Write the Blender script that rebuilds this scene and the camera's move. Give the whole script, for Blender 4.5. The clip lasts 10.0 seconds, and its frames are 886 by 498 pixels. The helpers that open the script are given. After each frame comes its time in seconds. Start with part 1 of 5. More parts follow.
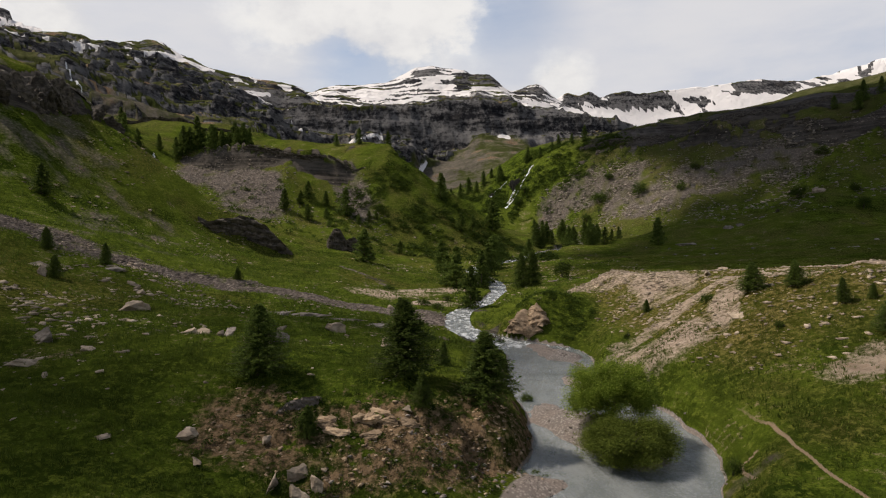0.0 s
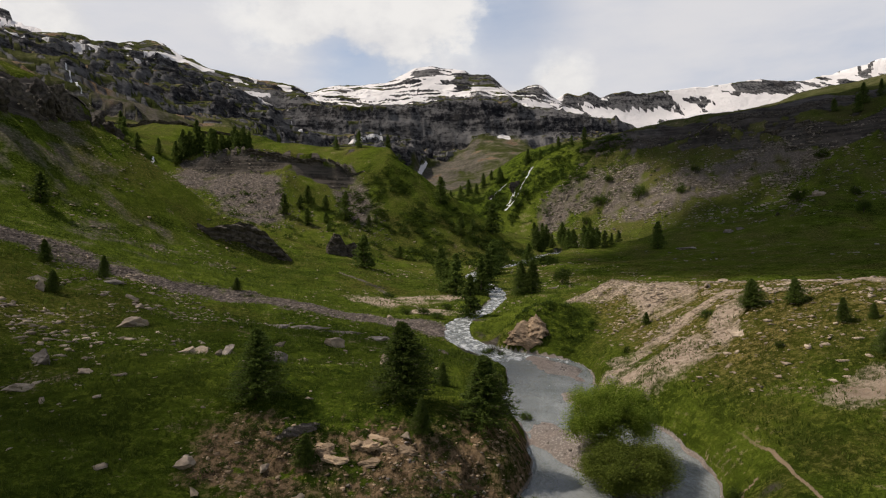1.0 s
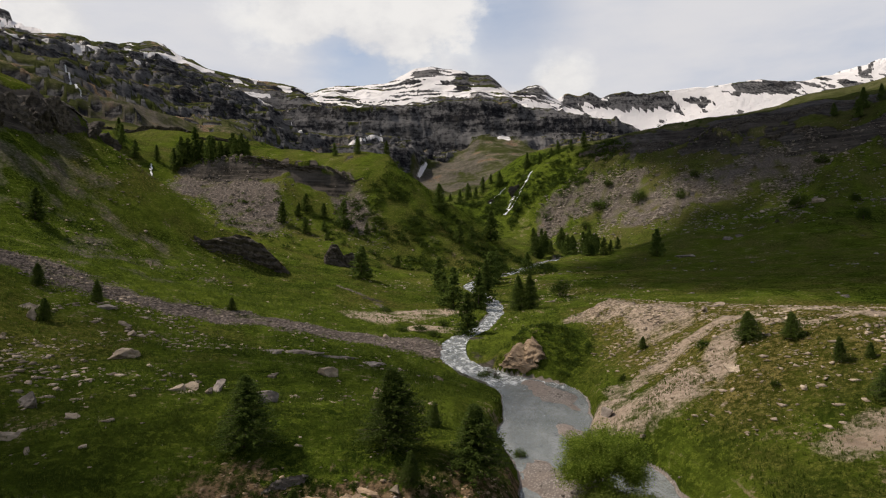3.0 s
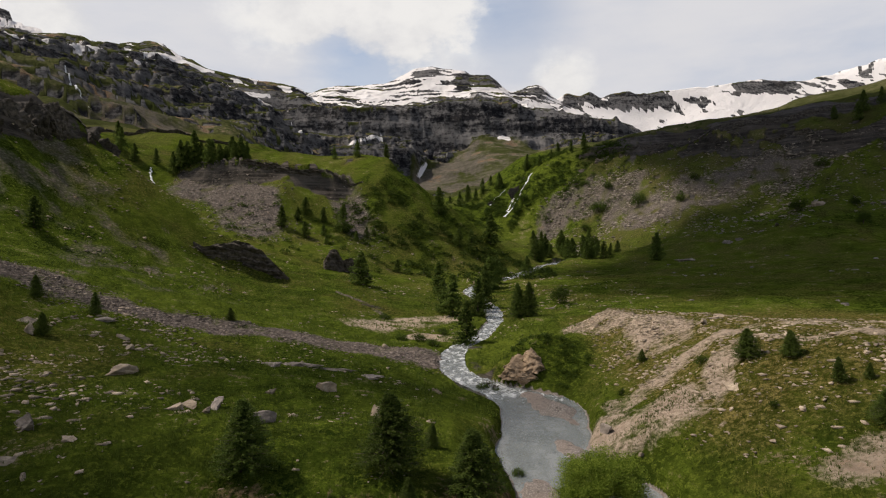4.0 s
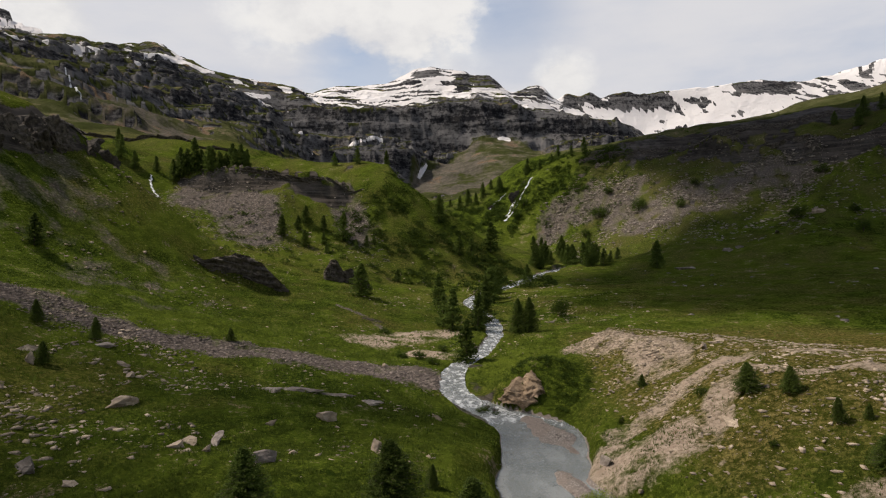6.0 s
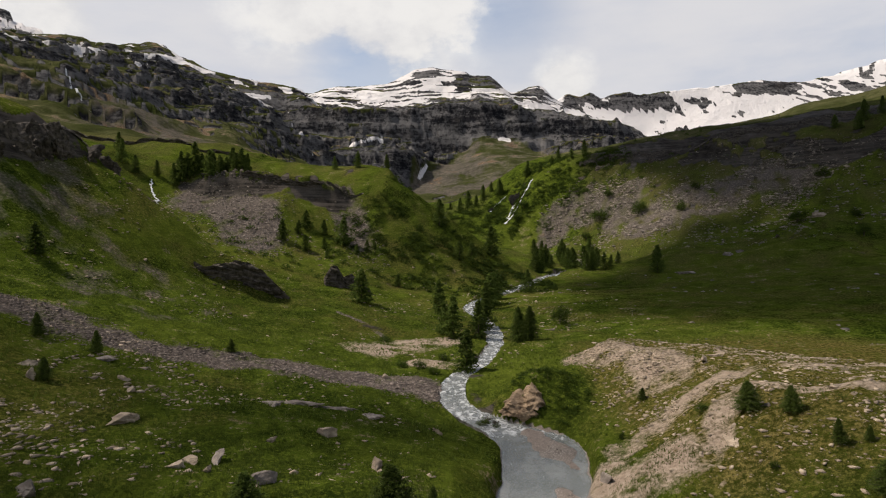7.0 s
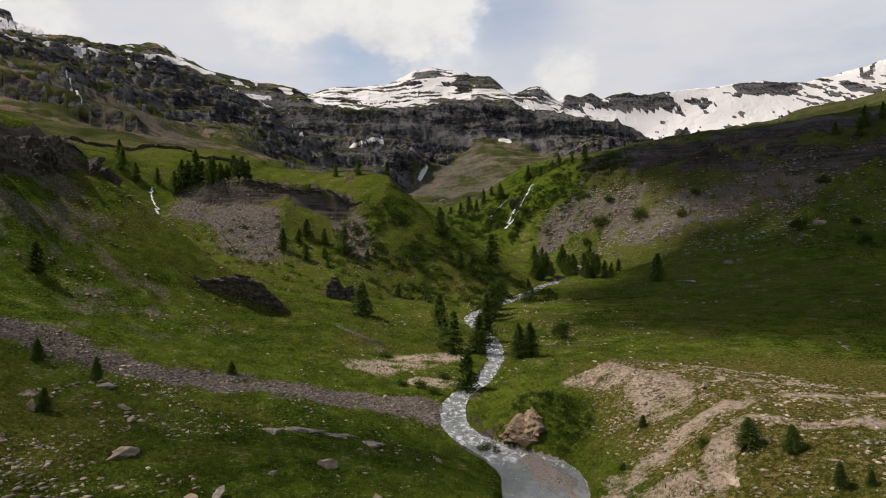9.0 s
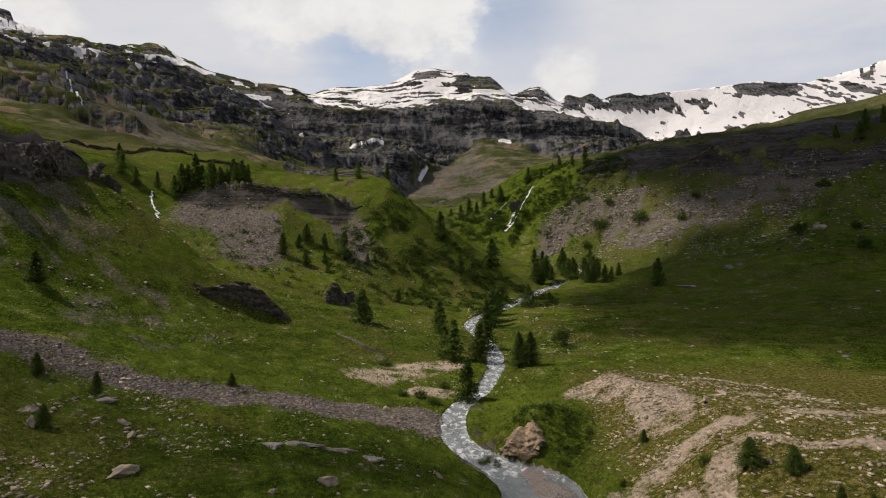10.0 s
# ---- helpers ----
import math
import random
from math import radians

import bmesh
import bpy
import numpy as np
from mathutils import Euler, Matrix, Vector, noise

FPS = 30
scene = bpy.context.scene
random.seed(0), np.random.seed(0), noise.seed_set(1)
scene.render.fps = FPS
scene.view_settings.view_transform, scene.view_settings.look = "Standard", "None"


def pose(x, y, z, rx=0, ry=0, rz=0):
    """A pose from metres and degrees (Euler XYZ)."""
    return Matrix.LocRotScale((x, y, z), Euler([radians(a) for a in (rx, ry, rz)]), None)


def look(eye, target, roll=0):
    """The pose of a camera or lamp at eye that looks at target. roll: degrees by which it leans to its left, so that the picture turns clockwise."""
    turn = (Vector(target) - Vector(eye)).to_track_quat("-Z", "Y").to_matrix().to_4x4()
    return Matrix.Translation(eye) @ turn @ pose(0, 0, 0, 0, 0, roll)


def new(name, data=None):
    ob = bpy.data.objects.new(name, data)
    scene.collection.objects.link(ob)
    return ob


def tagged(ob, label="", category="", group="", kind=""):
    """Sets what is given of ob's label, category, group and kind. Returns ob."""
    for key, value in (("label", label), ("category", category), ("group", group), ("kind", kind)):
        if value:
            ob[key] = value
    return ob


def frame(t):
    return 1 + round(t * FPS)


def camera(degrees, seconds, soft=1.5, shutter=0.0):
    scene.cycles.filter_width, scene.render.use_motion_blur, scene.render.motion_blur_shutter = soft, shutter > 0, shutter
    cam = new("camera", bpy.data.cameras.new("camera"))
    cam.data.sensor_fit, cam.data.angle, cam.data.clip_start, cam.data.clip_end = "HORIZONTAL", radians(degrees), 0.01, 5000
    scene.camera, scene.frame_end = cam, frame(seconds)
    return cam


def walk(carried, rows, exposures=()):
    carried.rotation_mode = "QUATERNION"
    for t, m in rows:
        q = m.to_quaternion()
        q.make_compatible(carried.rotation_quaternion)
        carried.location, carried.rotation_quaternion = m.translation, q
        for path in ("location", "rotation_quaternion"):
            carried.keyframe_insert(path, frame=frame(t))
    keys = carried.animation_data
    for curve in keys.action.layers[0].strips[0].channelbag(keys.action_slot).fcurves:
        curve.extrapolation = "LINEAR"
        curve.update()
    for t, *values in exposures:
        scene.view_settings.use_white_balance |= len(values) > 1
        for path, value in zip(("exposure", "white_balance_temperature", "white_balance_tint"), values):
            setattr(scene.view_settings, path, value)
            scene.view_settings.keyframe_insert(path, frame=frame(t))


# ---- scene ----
cam = camera(73.9, 10.0, 1.15)
METRES, EYE, TILT, LEAN, TURN = 20.0, 13.0, 0.0, 0.0, 0.0
ROWS = [
    (0.0, 0.0, 0.0, 0.0, -0.0, 0.0, -0.0),
    (0.5, 0.0002, 0.0015, 0.0462, 0.0, -0.01, 0.0),
    (1.0, 0.0051, 0.0107, 0.096, 0.0, -0.01, 0.02),
    (1.5, 0.0198, 0.0273, 0.1411, 0.01, -0.02, 0.03),
    (2.0, 0.0304, 0.0337, 0.1895, 0.01, -0.01, 0.03),
    (2.5, 0.0374, 0.0361, 0.2344, 0.02, -0.02, 0.04),
    (4.0, 0.0533, 0.0479, 0.379, 0.03, -0.08, 0.02),
    (4.5, 0.0549, 0.0478, 0.425, 0.03, -0.1, 0.01),
    (5.0, 0.055, 0.0466, 0.4757, 0.04, -0.11, 0.01),
    (5.5, 0.0548, 0.0453, 0.523, 0.04, -0.12, 0.01),
    (7.0, 0.0517, 0.0447, 0.6747, 0.07, -0.12, -0.02),
    (7.5, 0.0519, 0.0449, 0.7237, 0.08, -0.13, -0.03),
    (8.0, 0.0507, 0.044, 0.7782, 0.08, -0.13, -0.04),
    (8.5, 0.0496, 0.0447, 0.8278, 0.08, -0.14, -0.05),
    (9.0, 0.0485, 0.0491, 0.882, 0.09, -0.16, -0.06),
    (9.5, 0.0469, 0.0561, 0.9328, 0.1, -0.16, -0.08),
    (10.0, 0.0441, 0.0585, 0.9891, 0.09, -0.17, -0.1),
]
walk(cam, [(t, pose(0, 0, EYE, TILT, LEAN, TURN) @ pose(METRES * x, METRES * y, METRES * z, 90 + pitch, roll, yaw)) for t, x, y, z, yaw, pitch, roll in ROWS])

# ---- light: a high sun through broken cloud ----
SUN = Vector((-0.74, 0.12, 1.0)).normalized()
sun_data = bpy.data.lights.new("sun", "SUN")
sun_data.energy, sun_data.angle, sun_data.color = 4.6, radians(1.4), (1.0, 0.89, 0.765)
sun = new("sun", sun_data)
sun.matrix_world = look(SUN * 1000, (0, 0, 0))

world = bpy.data.worlds.new("sky")
scene.world = world
world.use_nodes = True


def build_sky():
    """Blue sky behind veils of high cloud, with a few heaped clouds; greyer and more broken overhead."""
    nt = world.node_tree
    nt.nodes.clear()
    N, L = nt.nodes.new, nt.links.new

    def put(socket, value):
        if isinstance(value, bpy.types.NodeSocket):
            L(value, socket)
        else:
            socket.default_value = value

    def calc(op, a, b=0.0, clamp=False):
        n = N("ShaderNodeMath")
        n.operation, n.use_clamp = op, clamp
        put(n.inputs[0], a), put(n.inputs[1], b)
        return n.outputs[0]

    def remap(v, a, b, lo=0.0, hi=1.0):
        n = N("ShaderNodeMapRange")
        n.interpolation_type = "SMOOTHSTEP"
        put(n.inputs[0], v)
        for i, q in enumerate((a, b, lo, hi)):
            n.inputs[i + 1].default_value = q
        return n.outputs[0]

    def mix(f, a, b):
        n = N("ShaderNodeMix")
        n.data_type = "RGBA"
        put(n.inputs[0], f), put(n.inputs[6], a), put(n.inputs[7], b)
        return n.outputs[2]

    way = N("ShaderNodeTexCoord").outputs["Generated"]
    sep = N("ShaderNodeSeparateXYZ")
    L(way, sep.inputs[0])
    up = sep.outputs["Z"]

    def noise(scale, detail, rough, squash):
        m = N("ShaderNodeVectorMath")
        m.operation = "MULTIPLY"
        L(way, m.inputs[0])
        m.inputs[1].default_value = squash
        n = N("ShaderNodeTexNoise")
        n.inputs["Scale"].default_value, n.inputs["Detail"].default_value, n.inputs["Roughness"].default_value = scale, detail, rough
        L(m.outputs[0], n.inputs["Vector"])
        return n.outputs["Fac"]

    def heap(direction, radius):
        n = N("ShaderNodeVectorMath")
        n.operation = "DISTANCE"
        L(way, n.inputs[0])
        n.inputs[1].default_value = Vector(direction).normalized()
        return calc("SUBTRACT", 1.0, calc("DIVIDE", n.outputs["Value"], radius))

    sky = N("ShaderNodeTexSky")
    sky.sky_type, sky.sun_disc = "NISHITA", False
    sky.sun_elevation, sky.sun_rotation = math.asin(SUN.z), math.atan2(SUN.x, SUN.y)
    blue = N("ShaderNodeBackground")
    blue.inputs["Strength"].default_value = 0.13
    L(sky.outputs[0], blue.inputs["Color"])
    veil = noise(2.4, 8, 0.55, (1, 1, 3.2))
    lumps = noise(7.0, 9, 0.6, (1, 1, 1.5))
    gap = calc("MAXIMUM", heap((-0.12, 1, 0.30), 0.14), heap((0.10, 1, 0.43), 0.16))
    cover = calc("SUBTRACT", remap(veil, 0.30, 0.52, 0.74, 0.98), calc("MULTIPLY", remap(gap, 0.0, 0.8), 0.46))
    cover = calc("MULTIPLY", cover, remap(up, 0.42, 0.75, 1.0, 0.55), True)
    heaps = calc("MAXIMUM", calc("MAXIMUM", heap((-0.10, 1, 0.43), 0.20), heap((0.20, 1, 0.275), 0.07)), calc("MAXIMUM", heap((-0.70, 1, 0.42), 0.10), heap((-0.24, 1, 0.41), 0.12)))
    puff = remap(calc("ADD", heaps, calc("MULTIPLY", calc("SUBTRACT", lumps, 0.5), 1.7)), 0.0, 0.62)
    grey = mix(remap(veil, 0.35, 0.65), (0.60, 0.62, 0.69, 1), (0.72, 0.71, 0.73, 1))
    tone = mix(puff, grey, mix(remap(lumps, 0.35, 0.65), (0.70, 0.69, 0.70, 1), (0.86, 0.84, 0.82, 1)))
    white = N("ShaderNodeBackground")
    L(tone, white.inputs["Color"])
    L(remap(up, 0.42, 0.72, 1.0, 0.30), white.inputs["Strength"])
    join_up = N("ShaderNodeMixShader")
    L(calc("MAXIMUM", cover, puff), join_up.inputs[0]), L(blue.outputs[0], join_up.inputs[1]), L(white.outputs[0], join_up.inputs[2])
    L(join_up.outputs[0], N("ShaderNodeOutputWorld").inputs[0])


build_sky()


# ---- noise ----
def hash2(ix, iy, seed):
    n = (ix.astype(np.int64) * 374761393 + iy.astype(np.int64) * 668265263 + seed * 1442695041) & 0xFFFFFFFF
    n = ((n ^ (n >> 13)) * 1274126177) & 0xFFFFFFFF
    return (n ^ (n >> 16)) & 0xFFFF


def perlin(x, y, seed=0):
    """Gradient noise, about -0.7 to 0.7."""
    x, y = np.asarray(x, float), np.asarray(y, float)
    x0, y0 = np.floor(x), np.floor(y)
    fx, fy = x - x0, y - y0
    u, v = fx * fx * fx * (fx * (fx * 6 - 15) + 10), fy * fy * fy * (fy * (fy * 6 - 15) + 10)

    def corner(dx, dy):
        a = hash2(x0 + dx, y0 + dy, seed) * (2 * math.pi / 65536)
        return np.cos(a) * (fx - dx) + np.sin(a) * (fy - dy)
    top = corner(0, 0) * (1 - u) + corner(1, 0) * u
    low = corner(0, 1) * (1 - u) + corner(1, 1) * u
    return top * (1 - v) + low * v


def fbm(x, y, size, octaves=4, seed=0, gain=0.5):
    total, amp = 0, 1.0
    for k in range(octaves):
        total = total + amp * perlin(x / size + 13.7 * k, y / size - 7.1 * k, seed + k)
        amp, size = amp * gain, size / 2.03
    return total


def ridged(x, y, size, octaves=4, seed=0):
    total, amp = 0, 1.0
    for k in range(octaves):
        total = total + amp * (0.5 - np.abs(perlin(x / size + 5.3 * k, y / size + 9.2 * k, seed + k)) * 1.6)
        amp, size = amp * 0.5, size / 2.1
    return total


def step(a, b, x):
    t = np.clip((np.asarray(x, float) - a) / (b - a), 0, 1)
    return t * t * (3 - 2 * t)


# ---- the shape of the valley: cross-sections from the camera upstream (metres across, height) ----
SECTIONS = []


def section(y, *pairs):
    SECTIONS.append((y, [p[0] / y for p in pairs], [p[1] for p in pairs]))


section(30, (-120, 22), (-60, 8), (-40, 3), (-20, -1), (-8, -2.5), (-3, -3.6), (14, -3.6), (17, -2), (22, -1), (50, 4), (120, 9))
section(36, (-120, 23), (-60, 8.5), (-38, 3), (-20, -0.5), (-12, -1.8), (-7, -3.4), (17, -3.5), (20, -1.6), (25, -0.4), (35, 2), (50, 5), (120, 10))
section(42, (-120, 24), (-60, 9), (-36, 3), (-18, 0.5), (-11, 0.1), (-5, 0.5), (-1.4, 0.4), (1, -1.2), (3, -3.2), (19.6, -3.3), (22, -1.9), (24.5, 0.3), (32, 2.8), (50, 7), (120, 12))
section(44.6, (-120, 25), (-62, 10.5), (-36, 3.5), (-16, 1.5), (-5, 1.6), (-1.5, 1.2), (2.5, 0.1), (5.2, -1.3), (7.2, -3.1), (20.4, -3.1), (22.8, -1.6), (25, 0.5), (30, 2.6), (40, 6), (50, 8), (120, 14))
section(48, (-120, 27), (-70, 13), (-36, 4), (-15, 2.75), (-4, 2.5), (0.5, 1.9), (4, 0.5), (7.7, -2.9), (20.6, -3), (23, -1.4), (25.4, 0.5), (30, 3), (39, 6.6), (50, 9), (120, 16))
section(58, (-120, 30), (-70, 13.5), (-45, 7), (-36, 4.7), (-16, 3.8), (-5, 3), (2, 1.8), (6, -0.4), (8.5, -2.8), (20, -2.8), (22, -1.2), (25, 1.4), (30, 4.3), (38.7, 8), (46, 9.8), (60, 11.5), (120, 16))
section(66, (-130, 35), (-80, 17), (-50, 8.5), (-36, 5), (-23, 3.2), (-6.7, 2.2), (2, 1.2), (6, -1), (8, -2.7), (17, -2.7), (19.5, -1.5), (22, 0.8), (28, 4.2), (32, 6), (35, 8.2), (39, 9.4), (47, 11.7), (70, 12), (130, 16))
section(77, (-130, 38), (-80, 20), (-50.5, 9), (-37, 5.9), (-20, 3), (-14, 2), (0, 0.3), (6, -1.5), (9, -2.5), (19, -2.5), (21, -0.8), (25, 0.8), (30, 4), (36, 8.5), (41, 10.3), (50, 10.8), (80, 11), (130, 15))
section(90, (-130, 42), (-80, 20), (-59, 12), (-52, 10.5), (-40, 6.5), (-25, 3.4), (-10, 1.2), (0, -0.6), (5, -1.8), (8, -2.2), (20, -2.2), (22.5, -1), (27.3, 2.1), (31.7, 4), (37, 7.5), (43, 9.8), (60, 9.5), (90, 9), (140, 13))
section(102, (-135, 46), (-80, 20), (-63, 13.9), (-45, 8), (-29, 4.6), (-12, 1.5), (0, -1), (3, -1.4), (8, -1.4), (11, 0), (13.8, 0.8), (20, 2), (28, 4.5), (33, 8), (37.4, 9.5), (44, 9.8), (60, 7.8), (100, 8), (150, 14))
section(114, (-135, 50), (-85, 22), (-60, 13), (-38, 7.5), (-20, 3), (-8, 0.8), (0, -0.2), (6, -0.2), (9, 0.8), (18, 3), (28, 6), (33, 8.8), (40, 8.5), (55, 7), (100, 8), (160, 14))
section(128, (-140, 56), (-110, 38), (-82, 21), (-60, 12.5), (-40, 7), (-20, 2.5), (-10, 1.2), (5, 0.8), (12, 0.8), (18, 3), (28, 4.8), (40, 5.5), (100, 7.5), (170, 15), (250, 30))
section(150, (-150, 72), (-124, 61), (-110, 50), (-95, 34), (-70, 17), (-50, 10), (-30, 5.5), (-8, 2), (8, 2), (18, 2), (24, 3.5), (35, 5), (100, 8.5), (180, 15), (260, 32))
section(170, (-165, 82), (-128, 67), (-114, 54), (-98, 43), (-80, 29), (-67, 17), (-50, 10.5), (-27, 7), (-10, 4), (12, 3), (17, 3), (30, 5), (100, 9.5), (190, 16), (270, 35))
section(188, (-170, 84), (-130, 70), (-116, 57), (-104, 50), (-86, 38), (-72, 26), (-60, 17), (-47, 11.5), (-25, 8.5), (-5, 5.5), (10, 4.2), (16, 4.2), (35, 6.5), (110, 11), (200, 18), (280, 40))
section(215, (-180, 85), (-140, 60), (-112, 42), (-85, 26), (-55, 17), (-37, 14), (-20, 10), (0, 6.5), (8, 5.5), (14, 5.5), (30, 7.5), (120, 12), (200, 20), (290, 45))
section(245, (-190, 85), (-155, 60), (-125, 42), (-100, 33), (-80, 29), (-55, 24), (-38, 22), (-20, 15), (5, 9), (26, 7.4), (34, 7.4), (60, 9.5), (120, 14), (200, 25), (300, 52))
section(275, (-200, 85), (-165, 68), (-131, 49), (-110, 46), (-90, 48), (-73, 51), (-55, 42), (-44, 38), (-30, 41), (-10, 34), (15, 20), (38, 9), (46, 9), (70, 11.5), (130, 17), (200, 32), (300, 58))
section(283, (-210, 86), (-165, 70), (-131, 52), (-110, 50), (-92, 53), (-73, 55), (-58, 49), (-45, 45), (-33, 48), (-12, 41), (15, 25), (41, 9.4), (49, 9.4), (70, 11.8), (130, 17.4), (200, 36), (300, 62))
section(290, (-215, 86), (-165, 74), (-131, 57), (-112, 58), (-92, 65), (-72, 66), (-58, 61), (-46, 52), (-36, 56), (-27, 57), (-15, 48), (5, 35), (20, 25), (36, 14), (44, 9.8), (54, 9.8), (75, 12.2), (120, 17), (160, 24), (200, 39), (300, 66))
section(300, (-220, 88), (-165, 77), (-131, 60), (-110, 60), (-90, 63), (-70, 64), (-50, 61), (-37, 61), (-27, 62), (-12, 54), (5, 41), (19, 30), (33, 20), (50, 10.5), (60, 10.5), (80, 13), (120, 18), (160, 26), (200, 42), (300, 72))
section(340, (-240, 92), (-170, 84), (-120, 77), (-79, 75), (-60, 75), (-45, 75), (-30, 73), (-24, 60), (-10, 43), (10, 30), (40, 17), (78, 13), (88, 13), (110, 18), (150, 33), (198, 52), (236, 75), (260, 92), (300, 106))
section(385, (-260, 98), (-180, 93), (-120, 84), (-80, 73), (-50, 57), (-20, 42), (10, 31), (50, 22), (75, 20), (95, 19), (111, 32), (154, 56), (190, 73), (215, 88), (240, 105), (320, 128))
section(430, (-300, 112), (-200, 100), (-120, 88), (-60, 59), (-10, 43), (30, 29), (60, 24), (80, 26), (111, 53), (150, 76), (180, 90), (200, 106), (260, 122), (340, 140))
section(500, (-350, 128), (-200, 108), (-100, 74), (-30, 55), (18, 54), (35, 58), (53, 62), (68, 76), (85, 92), (110, 104), (150, 112), (200, 122), (300, 142), (400, 165))
section(560, (-400, 152), (-200, 116), (-80, 73), (0, 62), (30, 72), (50, 88), (80, 104), (130, 118), (200, 130), (320, 150), (450, 185))


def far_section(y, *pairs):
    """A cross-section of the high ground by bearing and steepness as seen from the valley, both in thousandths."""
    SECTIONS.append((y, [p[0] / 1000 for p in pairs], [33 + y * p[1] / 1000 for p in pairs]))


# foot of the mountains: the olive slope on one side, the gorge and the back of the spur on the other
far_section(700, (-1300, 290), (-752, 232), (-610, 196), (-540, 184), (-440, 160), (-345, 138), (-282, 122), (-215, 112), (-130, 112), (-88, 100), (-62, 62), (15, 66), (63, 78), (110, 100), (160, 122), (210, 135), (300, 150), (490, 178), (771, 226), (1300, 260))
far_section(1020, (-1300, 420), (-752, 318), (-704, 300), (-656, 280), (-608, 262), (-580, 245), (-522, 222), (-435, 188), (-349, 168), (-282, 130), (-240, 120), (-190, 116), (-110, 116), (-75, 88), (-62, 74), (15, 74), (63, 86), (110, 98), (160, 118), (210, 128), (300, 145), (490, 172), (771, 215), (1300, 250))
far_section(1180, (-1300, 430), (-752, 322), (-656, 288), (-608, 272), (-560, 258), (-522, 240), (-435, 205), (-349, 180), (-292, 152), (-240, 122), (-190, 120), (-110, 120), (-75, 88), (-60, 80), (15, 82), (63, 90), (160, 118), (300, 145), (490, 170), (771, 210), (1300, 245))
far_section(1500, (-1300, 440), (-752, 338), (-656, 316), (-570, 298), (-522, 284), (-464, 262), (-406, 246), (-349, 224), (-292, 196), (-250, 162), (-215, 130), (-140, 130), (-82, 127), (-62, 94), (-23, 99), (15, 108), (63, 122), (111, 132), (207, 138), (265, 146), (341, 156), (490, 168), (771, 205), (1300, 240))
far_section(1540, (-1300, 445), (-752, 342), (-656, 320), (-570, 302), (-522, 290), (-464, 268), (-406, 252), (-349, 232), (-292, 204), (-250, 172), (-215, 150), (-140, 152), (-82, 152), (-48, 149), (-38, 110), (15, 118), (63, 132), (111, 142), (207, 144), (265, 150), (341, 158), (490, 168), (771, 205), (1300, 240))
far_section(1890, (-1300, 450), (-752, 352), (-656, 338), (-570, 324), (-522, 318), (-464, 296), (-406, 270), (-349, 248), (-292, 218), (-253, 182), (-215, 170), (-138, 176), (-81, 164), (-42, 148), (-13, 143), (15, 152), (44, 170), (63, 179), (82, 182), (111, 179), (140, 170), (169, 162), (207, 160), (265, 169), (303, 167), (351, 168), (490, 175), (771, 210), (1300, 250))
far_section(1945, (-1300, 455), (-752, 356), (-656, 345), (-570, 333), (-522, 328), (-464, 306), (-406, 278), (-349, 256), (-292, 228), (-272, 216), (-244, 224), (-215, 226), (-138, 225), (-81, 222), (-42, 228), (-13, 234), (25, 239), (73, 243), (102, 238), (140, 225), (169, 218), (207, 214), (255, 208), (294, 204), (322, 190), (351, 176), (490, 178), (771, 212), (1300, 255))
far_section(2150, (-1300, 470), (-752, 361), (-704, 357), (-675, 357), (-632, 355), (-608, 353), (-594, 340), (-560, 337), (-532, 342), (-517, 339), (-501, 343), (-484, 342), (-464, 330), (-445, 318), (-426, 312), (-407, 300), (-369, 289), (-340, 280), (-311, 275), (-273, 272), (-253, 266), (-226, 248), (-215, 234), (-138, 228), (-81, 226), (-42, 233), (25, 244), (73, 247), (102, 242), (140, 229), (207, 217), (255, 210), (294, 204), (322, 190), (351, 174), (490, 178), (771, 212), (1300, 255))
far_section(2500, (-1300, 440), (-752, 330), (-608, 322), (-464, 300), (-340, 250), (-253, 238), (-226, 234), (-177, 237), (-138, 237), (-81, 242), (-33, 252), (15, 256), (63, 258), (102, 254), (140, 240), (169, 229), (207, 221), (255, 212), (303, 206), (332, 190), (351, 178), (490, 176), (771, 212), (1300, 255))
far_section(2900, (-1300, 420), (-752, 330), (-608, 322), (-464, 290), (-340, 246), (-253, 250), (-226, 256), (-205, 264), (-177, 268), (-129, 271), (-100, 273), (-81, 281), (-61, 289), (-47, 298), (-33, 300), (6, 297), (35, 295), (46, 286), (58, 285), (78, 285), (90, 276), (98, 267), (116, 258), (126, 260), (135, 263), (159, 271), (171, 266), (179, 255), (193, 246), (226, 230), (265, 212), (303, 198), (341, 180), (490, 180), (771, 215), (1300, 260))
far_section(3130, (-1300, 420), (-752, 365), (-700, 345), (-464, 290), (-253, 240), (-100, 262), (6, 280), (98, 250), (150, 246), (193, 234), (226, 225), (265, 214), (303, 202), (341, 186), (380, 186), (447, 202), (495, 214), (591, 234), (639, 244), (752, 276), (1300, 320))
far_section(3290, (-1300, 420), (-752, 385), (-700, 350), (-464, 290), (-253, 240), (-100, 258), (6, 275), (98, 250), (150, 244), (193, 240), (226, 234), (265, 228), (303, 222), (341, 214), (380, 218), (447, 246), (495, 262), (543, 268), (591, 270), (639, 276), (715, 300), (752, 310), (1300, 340))
